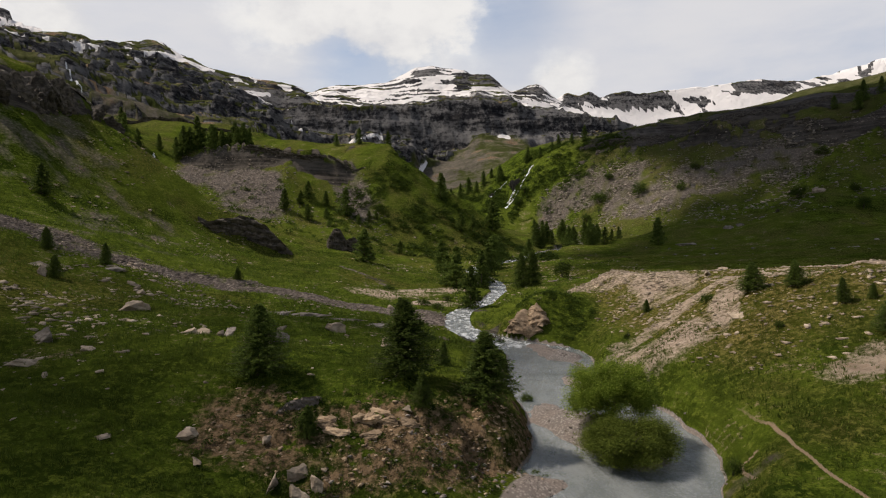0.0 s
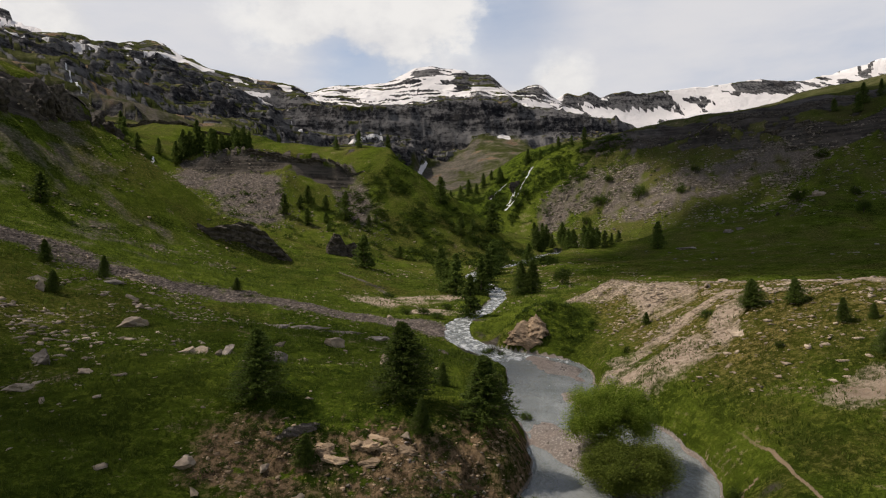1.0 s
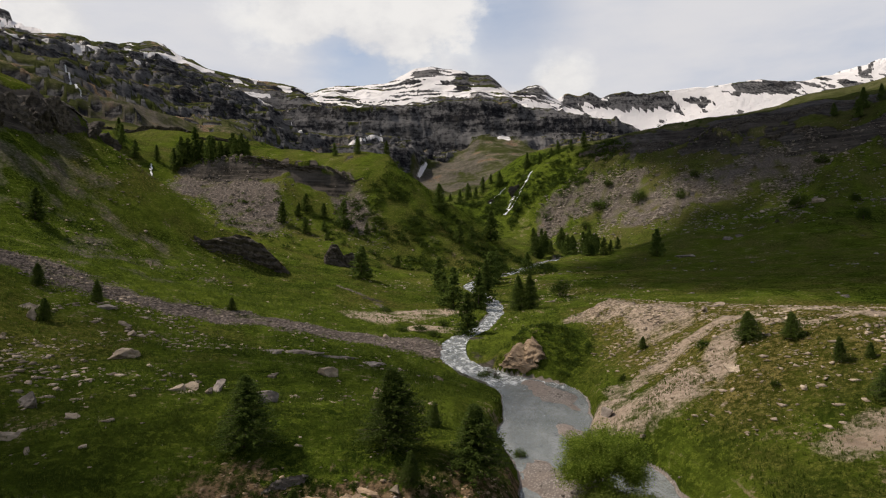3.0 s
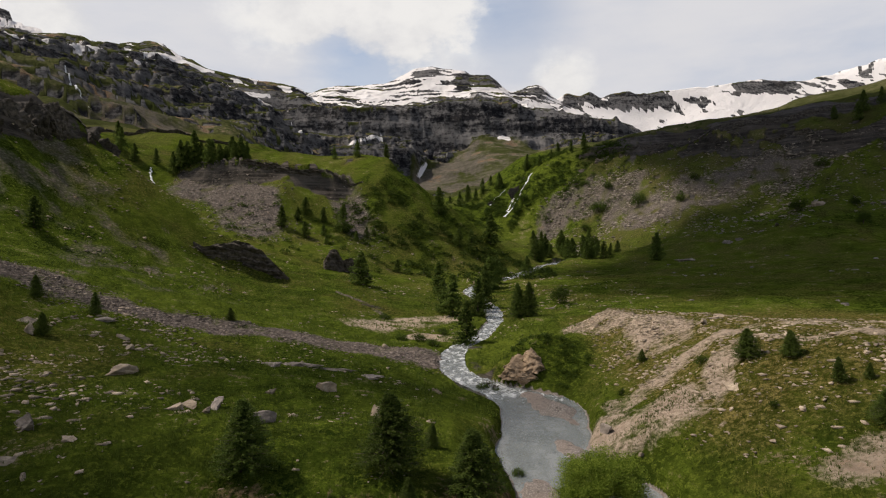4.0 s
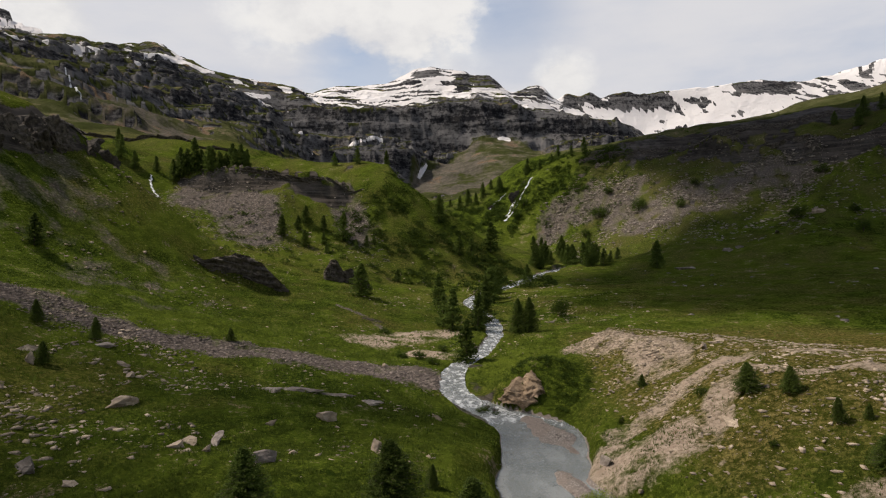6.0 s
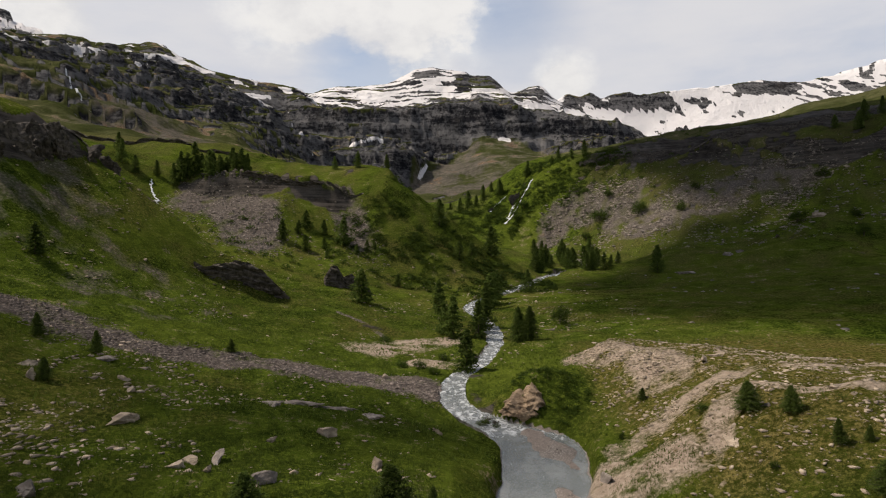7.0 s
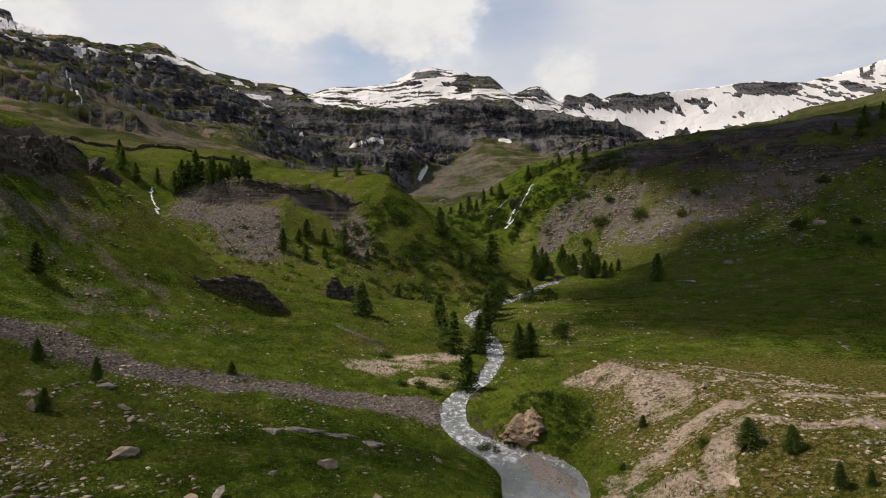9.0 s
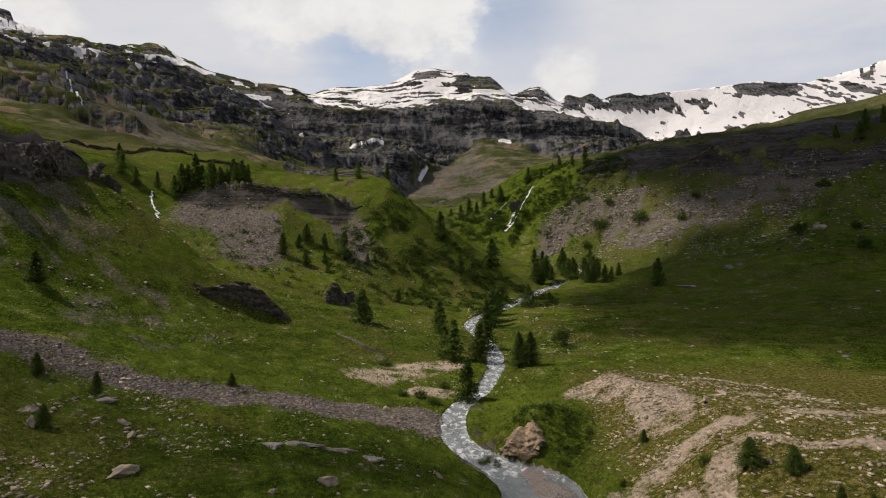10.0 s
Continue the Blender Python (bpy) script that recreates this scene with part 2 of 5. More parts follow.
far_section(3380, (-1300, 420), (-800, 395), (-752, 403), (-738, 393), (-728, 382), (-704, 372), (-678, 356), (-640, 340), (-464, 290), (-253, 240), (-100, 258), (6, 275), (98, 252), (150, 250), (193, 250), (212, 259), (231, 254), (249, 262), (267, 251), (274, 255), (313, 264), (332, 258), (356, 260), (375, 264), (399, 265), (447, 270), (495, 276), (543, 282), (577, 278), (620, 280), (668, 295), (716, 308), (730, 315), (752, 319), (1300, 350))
section(4600, (-3500, 500), (0, 500), (3500, 600))

# the stream: distance upstream, across, surface height, half width
STREAM = [(0, -4, -5.0, 9), (30, 5, -3.9, 9), (39, 10.5, -3.6, 7.6), (43, 12.8, -3.45, 7.4), (47, 14.1, -3.3, 7.0), (56, 14.8, -3.1, 6.9), (69, 13.0, -2.8, 5.2), (82, 15.0, -2.5, 5.5), (92, 13.2, -2.2, 5.0),
          (101, 5, -1.5, 2.3), (113, 2.6, -0.4, 1.8), (122, 4.6, 0.3, 1.5), (131, 9, 0.9, 1.3), (145, 13, 1.7, 1.5), (165, 15, 2.8, 1.6), (185, 13.5, 3.9, 1.3), (208, 10, 5.2, 1.3), (255, 30, 7.9, 1.7),
          (300, 55, 11.9, 3), (328, 73, 13.7, 3), (360, 88, 14.5, 2.5), (420, 70, 24, 2)]
S_Y = np.array([r[0] for r in STREAM], float)


def smooth_interp(y, column):
    """Cubic through the stream's rows, with slopes from the neighbours."""
    v = np.array([r[column] for r in STREAM], float)
    m = np.gradient(v, S_Y)
    y = np.clip(y, S_Y[0], S_Y[-1])
    i = np.clip(np.searchsorted(S_Y, y, side="right") - 1, 0, len(S_Y) - 2)
    h = S_Y[i + 1] - S_Y[i]
    t = (y - S_Y[i]) / h
    return ((1 + 2 * t) * (1 - t) ** 2 * v[i] + t * (1 - t) ** 2 * h * m[i] + t * t * (3 - 2 * t) * v[i + 1] + t * t * (t - 1) * h * m[i + 1])


GRID_S = np.linspace(-1.3, 1.3, 1041)
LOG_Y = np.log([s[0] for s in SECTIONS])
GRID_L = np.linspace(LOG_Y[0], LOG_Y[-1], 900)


def loft():
    """The sections as one smooth height table over (across / ahead, log ahead)."""
    rows = np.array([np.interp(GRID_S, s[1], s[2]) for s in SECTIONS])
    ker = np.exp(-0.5 * (np.arange(-5, 6) / 1.1) ** 2)
    ker /= ker.sum()
    rows = np.array([np.convolve(np.pad(r, 5, mode="edge"), ker, mode="valid") for r in rows])
    sl = np.zeros_like(rows)
    d = np.diff(rows, axis=0) / np.diff(LOG_Y)[:, None]
    a, b = d[:-1], d[1:]
    sl[1:-1] = np.where(a * b > 0, 2 * a * b / np.where(np.abs(a + b) < 1e-9, 1, a + b), 0)
    sl[0], sl[-1] = d[0], d[-1]
    i = np.clip(np.searchsorted(LOG_Y, GRID_L, side="right") - 1, 0, len(LOG_Y) - 2)
    h = (LOG_Y[i + 1] - LOG_Y[i])[:, None]
    t = (GRID_L[:, None] - LOG_Y[i][:, None]) / h
    return ((1 + 2 * t) * (1 - t) ** 2 * rows[i] + t * (1 - t) ** 2 * h * sl[i] + t * t * (3 - 2 * t) * rows[i + 1] + t * t * (t - 1) * h * sl[i + 1])


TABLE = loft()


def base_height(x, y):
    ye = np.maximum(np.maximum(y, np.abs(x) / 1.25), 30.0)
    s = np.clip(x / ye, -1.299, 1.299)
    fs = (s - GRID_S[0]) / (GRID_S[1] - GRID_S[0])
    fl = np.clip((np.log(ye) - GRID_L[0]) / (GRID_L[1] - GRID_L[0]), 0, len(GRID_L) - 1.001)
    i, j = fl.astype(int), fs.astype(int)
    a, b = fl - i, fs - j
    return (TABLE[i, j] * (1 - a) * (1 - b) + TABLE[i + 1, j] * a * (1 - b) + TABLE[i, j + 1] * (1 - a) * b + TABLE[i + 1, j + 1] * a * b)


def mound(x, y, cx, cy, rx, ry, h, turn=0.0):
    c, s = math.cos(radians(turn)), math.sin(radians(turn))
    u, v = ((x - cx) * c + (y - cy) * s) / rx, (-(x - cx) * s + (y - cy) * c) / ry
    return h * np.exp(-(u * u + v * v))


def scarp(x, y, rise, reach, *pts, grain=18):
    """Gathers a slope's climb into a cliff along a line of the plan; the high side lies to the left of the line's run."""
    best, side = np.full(np.shape(x), 1e9), np.zeros(np.shape(x))
    along = np.zeros(np.shape(x))
    for i, ((ax, ay), (bx, by)) in enumerate(zip(pts[:-1], pts[1:])):
        dx, dy = bx - ax, by - ay
        n = math.hypot(dx, dy)
        t = np.clip(((x - ax) * dx + (y - ay) * dy) / (n * n), 0, 1)
        d = np.hypot(x - ax - t * dx, y - ay - t * dy)
        sg = np.where((dx * (y - ay) - dy * (x - ax)) > 0, 1.0, -1.0)
        closer = d < best
        best, side, along = np.where(closer, d, best), np.where(closer, sg, side), np.where(closer, i + t, along)
    q = best * side + fbm(x, y, grain, 4, 58) * 0.3 * reach
    ends = step(0, 0.25, along) * (1 - step(len(pts) - 1.25, len(pts) - 1, along))
    h = rise * ends * (1 + 0.6 * fbm(x, y, grain * 2.2, 3, 59))
    k = q / reach
    return h * (0.62 * step(0.0, 0.18, k) + 0.38 * step(-0.3, -0.2, k) - np.clip((k + 1) / 2, 0, 1))


def apron(x, y):
    """The fan of scree at the foot of the central cliffs."""
    s = x / np.maximum(y, 1) + fbm(x, y, 300, 3, 36) * 0.012
    low = np.interp(y, (1150, 1500, 1640, 1760, 1890), (-0.085, -0.066, -0.045, -0.01, 0.03))
    high = np.interp(y, (1150, 1500, 1760, 1890), (0.2, 0.2, 0.16, 0.115))
    return step(1060, 1180, y) * (1 - step(1860, 1905, y)) * step(0, 0.02, s - low) * (1 - step(high, high + 0.03, s))


def height(x, y):
    """The ground's height, without stones."""
    x, y = np.asarray(x, float), np.asarray(y, float)
    shape = x.shape
    x, y = x.ravel(), y.ravel()
    z = base_height(x, y)
    r = np.hypot(x, y)
    # hummocks that grow with distance
    z = z + fbm(x, y, 22, 4, 3) * 1.1 * step(20, 60, r) * (1 - 0.4 * step(200, 400, r))
    z = z + fbm(x, y, 5, 3, 8) * 0.22
    z = z + fbm(x, y, 90, 4, 21) * 9 * step(160, 420, r)
    m = r > 600
    if m.any():
        z[m] = mountains(x[m], y[m], z[m], r[m])
    m = (y > -300) & (y < 520) & (np.abs(x) < 400)
    if m.any():
        z[m] = valley(x[m], y[m], z[m])
    return z.reshape(shape)


def olive_slope(x, y):
    """The smooth slope of dry turf and fine scree under the western cliffs."""
    s = x / np.maximum(y, 1)
    return step(560, 640, y) * (1 - step(960, 1060, y - 260 * (s + 0.45))) * (1 - step(-0.3, -0.26, s)) * step(-0.64, -0.56, s + fbm(x, y, 160, 3, 35) * 0.08)


def mountains(x, y, z, r):
    """Relief of the high ground: ribs, gullies and ledges; the crests stay as they are."""
    far = step(600, 1500, r)
    sect = x / np.maximum(y, 1)
    z = z + scarp(x, y, 46, 46, (-760, 770), (-610, 790), (-500, 806), (-410, 812), grain=90)
    west = 1 - step(-0.26, -0.2, sect)
    crest = west * step(1880, 2040, y) * (1 - step(2180, 2300, y))
    crest = np.maximum(crest, (1 - west) * step(2650, 2760, y))
    crest = np.maximum(crest, (1 - west) * step(1925, 1945, y) * (1 - step(1990, 2100, y)) * 0.7)
    snowfield = (1 - west) * step(1960, 2150, y)
    rough = (1 - 0.93 * apron(x, y)) * (1 - 0.68 * olive_slope(x, y)) * (1 - 0.88 * crest) * (1 - 0.72 * snowfield)
    z = z + far * rough * (ridged(x, y, 420, 6, 31) * 34 - 11)
    z = z + far * rough * ridged(x, y * 0.3, 120, 5, 37) * (24 + 12 * (1 - west))
    for ledge, seed, much in ((64.0, 44, 0.62), (23.0, 46, 0.6)):
        q = (z + fbm(x, y, 600, 4, seed) * 90) / ledge
        k = np.floor(q)
        z = z + far * rough * much * ((k + step(0.3, 0.7, q - k)) - q) * ledge
    return z


def valley(x, y, z):
    """Cliffs, outcrops, the eroded bank and the stream's bed."""
    z = z + scarp(x, y, 17, 15, (330, 318), (250, 350), (225, 378), (192, 426), (150, 446), (112, 470))
    z = z + scarp(x, y, 10, 8, (-114, 200), (-117, 180), (-118, 162), (-116, 142))
    z = z + scarp(x, y, 12, 9, (-46, 296), (-54, 289), (-75, 287), (-112, 291), (-128, 298))
    z = z + scarp(x, y, 9, 12, (-135, 338), (-165, 352), (-215, 372), (-260, 380))
    z = z + mound(x, y, 17.0, 102.3, 6.2, 4.4, 4.0) + mound(x, y, -58, 180, 13, 6.5, 6.0, 12) + mound(x, y, -33, 305, 13, 11, 4)
    worn = np.exp(-(((x + 4) / 11) ** 4) - ((y - 43.3 - 0.12 * (x + 4)) / 3.4) ** 2)
    z = z + worn * (ridged(x, y, 3.4, 4, 52) * 0.75 - 0.3)
    xs, zs, w = smooth_interp(y, 1), smooth_interp(y, 2), smooth_interp(y, 3)
    dist = np.abs(x - xs + fbm(x * 0 + y, y * 0, 9, 3, 5) * 1.2)
    bed = zs - 0.65 + fbm(x, y, 6, 3, 11) * 0.5
    bed = bed + mound(x, y, 12.0, 53.5, 2.9, 8.0, 1.6, 22) + mound(x, y, 15.2, 49, 3.2, 5.5, 1.4) + mound(x, y, 17, 85, 3.0, 8, 1.35, 18) + mound(x, y, 16.5, 67, 1.9, 7, 0.9, 10) + mound(x, y, 3.6, 40.3, 6, 2.8, 1.3, 22)
    blend = step(w * 0.9, w * 1.05 + 1.0 + 0.4 * step(50, 60, y) * (1 - step(95, 105, y)) * (x < xs), dist)
    blend = np.maximum(blend, step(335, 350, y))
    return np.where(y < 400, bed * (1 - blend) + np.maximum(z, zs - 0.3 + 0.4 * blend) * blend, z)


# ---- ground cover: where rock, rubble, sand, snow and dry turf lie ----
def band(x, y, w, *pts, soft=0.8):
    """1 along a line on the plan, falling to 0 past the half width w."""
    best = np.full(np.shape(x), 1e9)
    for (ax, ay), (bx, by) in zip(pts[:-1], pts[1:]) if len(pts) > 1 else ((pts[0], pts[0]),):
        dx, dy = bx - ax, by - ay
        t = np.clip(((x - ax) * dx + (y - ay) * dy) / max(dx * dx + dy * dy, 1e-9), 0, 1)
        best = np.minimum(best, np.hypot(x - ax - t * dx, y - ay - t * dy))
    return 1 - step(w * (1 - soft * 0.5), w * (1 + soft * 0.5), best)


def scree_line(x, y):
    y = y + fbm(x, y, 9, 3, 66) * 3.2
    x = x + fbm(x, y, 6, 3, 67) * 2
    return np.maximum(band(x, y, 6.2, (-100, 98), (-72, 97.5), (-64.4, 101), (-54, 100), soft=0.95),
                      np.maximum(band(x, y, 4.4, (-58, 100), (-46.5, 102.5), (-38, 106), (-28.3, 108), (-18.5, 110.5), soft=0.95),
                                 band(x, y, 6.0, (-20, 110.5), (-8.2, 112.5), (-1, 109), soft=0.95)))


def snow_cover(x, y, z, slope, big, west):
    """Late snow: a striped field on the central dome, a filled bowl behind the spur, and scraps in the gullies of the western ridge."""
    b, e = 1000 * x / np.maximum(y, 1), 1000 * (z - 33) / np.maximum(y, 1)
    beds = fbm(x * 0.14 + 0.1 * y, z + 0.02 * x + 26 * fbm(x, y, 170, 3, 93), 21, 5, 88)

    def block(b0, b1, e0, e1):
        return step(b0 - 9, b0 + 9, b) * (1 - step(b1 - 9, b1 + 9, b)) * step(e0 - 5, e0 + 5, e) * (1 - step(e1 - 5, e1 + 5, e))

    dome = (1 - west) * step(1955, 2080, y) * (1 - step(190, 215, b))
    bare = 0.36 * (1 - step(1980, 2480, y)) - 0.06 + 0.85 * block(-50, -5, 287, 297) + 0.6 * block(22, 48, 262, 293) + 0.9 * block(55, 96, 268, 290) + 0.5 * block(120, 175, 245, 268)
    dome = dome * (1 - step(0.05, 0.14, beds + bare + big * 0.22))
    bowl = step(2250, 2500, y) * step(185, 205, b)
    crags = 0.75 * block(195, 385, 232, 266) + 0.42 * block(370, 450, 226, 256) + 0.8 * block(492, 600, 258, 280) + 0.3 * block(480, 660, 190, 212) + 0.34 * block(600, 760, 236, 300) - 0.2
    bowl = bowl * (1 - step(0.1, 0.24, crags + 0.75 * fbm(x + 0.6 * z, z * 0.9, 70, 5, 89) + 0.3 * fbm(x, z * 3, 60, 4, 92)))
    patch = step(0.2, 0.27, fbm(x, y, 110, 4, 81) + 0.25 * fbm(x, y, 500, 2, 83)) * step(420, 560, z) * west
    vein = (1 - step(0.014, 0.034, np.abs(fbm(x, y * 0.6, 260, 4, 85)))) * step(-0.04, 0.12, fbm(x, y, 300, 2, 87)) * step(400, 560, z) * west
    scraps = np.maximum(patch, vein) * step(1200, 1450, y) * (1 - step(1.4, 2.1, slope))
    peak = step(3000, 3150, y) * west * (1 - step(0.05, 0.25, fbm(x, z * 1.5, 90, 4, 90) + 0.8 * block(-900, -732, 384, 430)))
    gully = np.maximum(band(b, e, 3.5, (-262, 205), (-245, 200), (-238, 178), (-222, 148)), band(b, e, 4.5, (-30, 134), (-40, 116)))
    gully = np.maximum(gully, np.maximum(band(b, e, 3.0, (72, 184), (100, 181), (112, 179)), band(b, e, 3.0, (-160, 170), (-120, 182), (-105, 178)))) * step(1200, 1400, y) * step(-0.1, 0.05, big + 0.08)
    return np.maximum(np.maximum(dome, bowl), np.maximum(np.maximum(scraps, peak), gully))


def cover(x, y, z, slope):
    r = np.hypot(x, y)
    s = x / np.maximum(y, 1)
    wob = fbm(x, y, 14, 4, 61)
    big = fbm(x, y, 120, 4, 71)
    huge = fbm(x, y, 420, 5, 77)
    c = {}
    far = step(500, 900, r)
    rock = step(1.1, 1.45, slope + wob * 0.25) * step(105, 120, y)
    west = 1 - step(-0.27, -0.22, s)
    olive = olive_slope(x, y)
    rock_far = step(0.56, 0.86, slope + huge * 0.5 + big * 0.25 + 0.24 * step(-0.3, -0.15, s) - 0.13 * west - 0.7 * olive - 0.12 * (1 - step(-0.62, -0.5, s)) + step(3000, 3150, y) * west)
    rock = np.maximum(rock, 0.9 * step(0.25, 0.6, band(x, y, 19, (132, 480), (178, 462), (208, 445), (247, 412), (288, 395), (340, 365), soft=1.2) + wob * 0.9 - 0.15))
    rock = np.maximum(rock, 0.9 * step(0.25, 0.6, band(x, y, 12, (225, 374), (250, 346), (276, 334), (330, 312), soft=1.4) + wob * 0.7 - 0.1))
    rock = rock * (1 - np.clip(mound(x, y, -8, 288, 30, 26, 1.6) + mound(x, y, 92, 455, 42, 34, 1.5), 0, 1))
    c["rock"] = np.where(far > 0.5, rock_far, rock)
    scree = scree_line(x, y)
    scree = np.maximum(scree, band(x, y, 1.0, (-29, 170), (-20, 164), (-14, 155)))
    # rubble below the scarp, and the talus on the sunless side
    scree = np.maximum(scree, band(x, y, 13, (-114, 277), (-98, 275), (-86, 264), (-80, 248), soft=0.7) * (1.0 + 0.4 * fbm(x, y, 20, 3, 68)))
    scree = np.maximum(scree, band(x, y, 8, (-52, 292), (-44, 280), (-36, 262)) * 0.8)
    scree = np.maximum(scree, step(0.15, 0.7, np.maximum(band(x, y, 16, (88, 447), (112, 438), (129, 420), (123, 405), soft=1.3), band(x, y, 18, (131, 384), (160, 376), (195, 371), (211, 356), soft=1.3)) * 0.8 + wob * 0.6) * 0.75)
    scree = np.maximum(scree, step(0.3, 0.8, band(x, y, 19, (-96, 146), (-78, 150), (-62, 128)) * 0.6 + wob * 0.9) * 0.55)
    scree = np.maximum(scree, step(0.3, 0.8, band(x, y, 15, (-128, 165), (-110, 160), (-100, 150)) * 0.8 + wob * 0.7) * 0.5)
    fan = apron(x, y)
    scree = np.maximum(scree, fan * (1 - 0.5 * step(-0.02, 0.07, s + 0.16 * fbm(x, y * 0.2, 60, 4, 38)) * step(1250, 1500, y)))
    c["rock"] = c["rock"] * (1 - fan)
    scree = np.maximum(scree, band(x, y, 95, (-330, 690), (-430, 860), (-560, 1000), soft=1.4) * (0.75 + 0.5 * big))
    scree = np.maximum(scree, step(0.1, 0.5, huge - 0.05) * step(600, 800, r) * west * 0.45)
    # the stream's gravel
    xs, zs, w = smooth_interp(y, 1), smooth_interp(y, 2), smooth_interp(y, 3)
    off = np.abs(x - xs)
    bedside = np.maximum(1 - step(w * 0.8, w * 0.95, off), (1 - step(0.05, 0.4, z - zs + wob * 0.25)) * (off < w + 0.7)) * (y < 400) * (y > 0)
    c["gravel"] = bedside
    scree = scree * np.clip(0.85 + 0.7 * fbm(x, y, 7, 3, 69), 0, 1)
    c["scree"] = scree * (1 - c["rock"])
    sand = band(x, y, 4.6, (28, 112), (33, 107), (36, 101))
    sand = np.maximum(sand, band(x, y, 4.80, (36.5, 99), (36, 93)) * 0.9)
    sand = np.maximum(sand, band(x, y, 2.55, (24, 76), (26.5, 77), (31, 79), (35.4, 80.3), (40.8, 82)))
    sand = np.maximum(sand, band(x, y, 4.3, (20.5, 70.5), (23, 66), (26.5, 67.5)))
    sand = np.maximum(sand, band(x, y, 2.25, (25, 65), (29, 64), (33, 69), (36, 72)) * 0.9)
    sand = np.maximum(sand, band(x, y, 1.50, (40.8, 82), (47.5, 83), (54, 80), (62, 82)) * 0.9)
    sand = np.maximum(sand, band(x, y, 1.50, (38, 74), (43, 69), (47, 65), (56, 64)) * 0.8)
    sand = np.maximum(sand, band(x, y, 2.10, (32, 46), (36, 48)) * 0.8)
    sand = np.maximum(sand, step(0.42, 0.62, wob + fbm(x, y, 3, 2, 91) * 0.6) * step(24, 30, x) * (1 - step(60, 80, x)) * step(40, 48, y) * (1 - step(92, 105, y)) * 0.8)
    sand = np.maximum(sand, np.maximum(band(x, y, 6.2, (-16, 140), (-10, 147), (0, 152)), band(x, y, 2.8, (-5, 131), (2, 129))))
    c["sand"] = np.clip(sand * (0.66 + 0.7 * fbm(x, y, 5, 3, 93)), 0, 1)
    c["path"] = np.maximum((0.35 + 0.45 * step(-0.2, 0.25, wob)) * band(x, y, 0.14, (23.2, 20), (23.4, 34), (23.7, 37.6), (23.8, 40), (24.4, 43.6), (24.6, 49.6), (23.2, 55.3), (22.4, 60.7), (21.6, 66), soft=0.6),
                           np.maximum(0.8 * band(x, y, 0.14, (20.2, 38), (20.6, 40.5), (21.4, 42.2), (22.8, 42.6), soft=0.6),
                                      band(x, y, 0.2, (18.6, 100), (19.6, 108), (19, 118), (24, 135), soft=0.6) * 0.4))
    c["earth"] = band(x, y, 4.2, (-14, 42.5), (-10, 41.5), (-3, 41.5), (2.5, 43), (6.5, 46.5), (7.5, 51)) * step(0.2, 0.45, slope + wob * 0.35) * 0.62
    dry = step(22, 30, x) * (1 - step(75, 110, x)) * step(44, 62, y + wob * 8) * (1 - step(118, 150, y)) * 0.9
    dry = np.maximum(dry, step(22, 27, x) * (1 - step(75, 110, x)) * step(33, 42, y) * (1 - step(50, 60, y)) * (0.42 + 0.5 * wob))
    dry = np.maximum(dry, step(0.1, 0.5, big + wob * 0.3) * 0.5 * (1 - far))
    dry = np.maximum(dry, np.clip(0.34 + wob * 0.55, 0, 1) * step(105, 165, y))
    dry = np.maximum(dry, far * 0.95)
    dry = np.maximum(dry, step(300, 400, y) * step(90, 170, -x) * 0.95)
    dry = np.maximum(dry, step(300, 380, y) * step(70, 120, x) * (0.72 + 0.5 * wob))
    dry = np.maximum(dry, step(420, 470, y) * step(118, 150, x))
    dry = dry - mound(x, y, 75, 492, 42, 34, 0.7)
    c["dry"] = np.clip(dry, 0, 1)
    c["snow"] = snow_cover(x, y, z, slope, big, west)
    c["far"] = step(120, 1000, r)
    return c


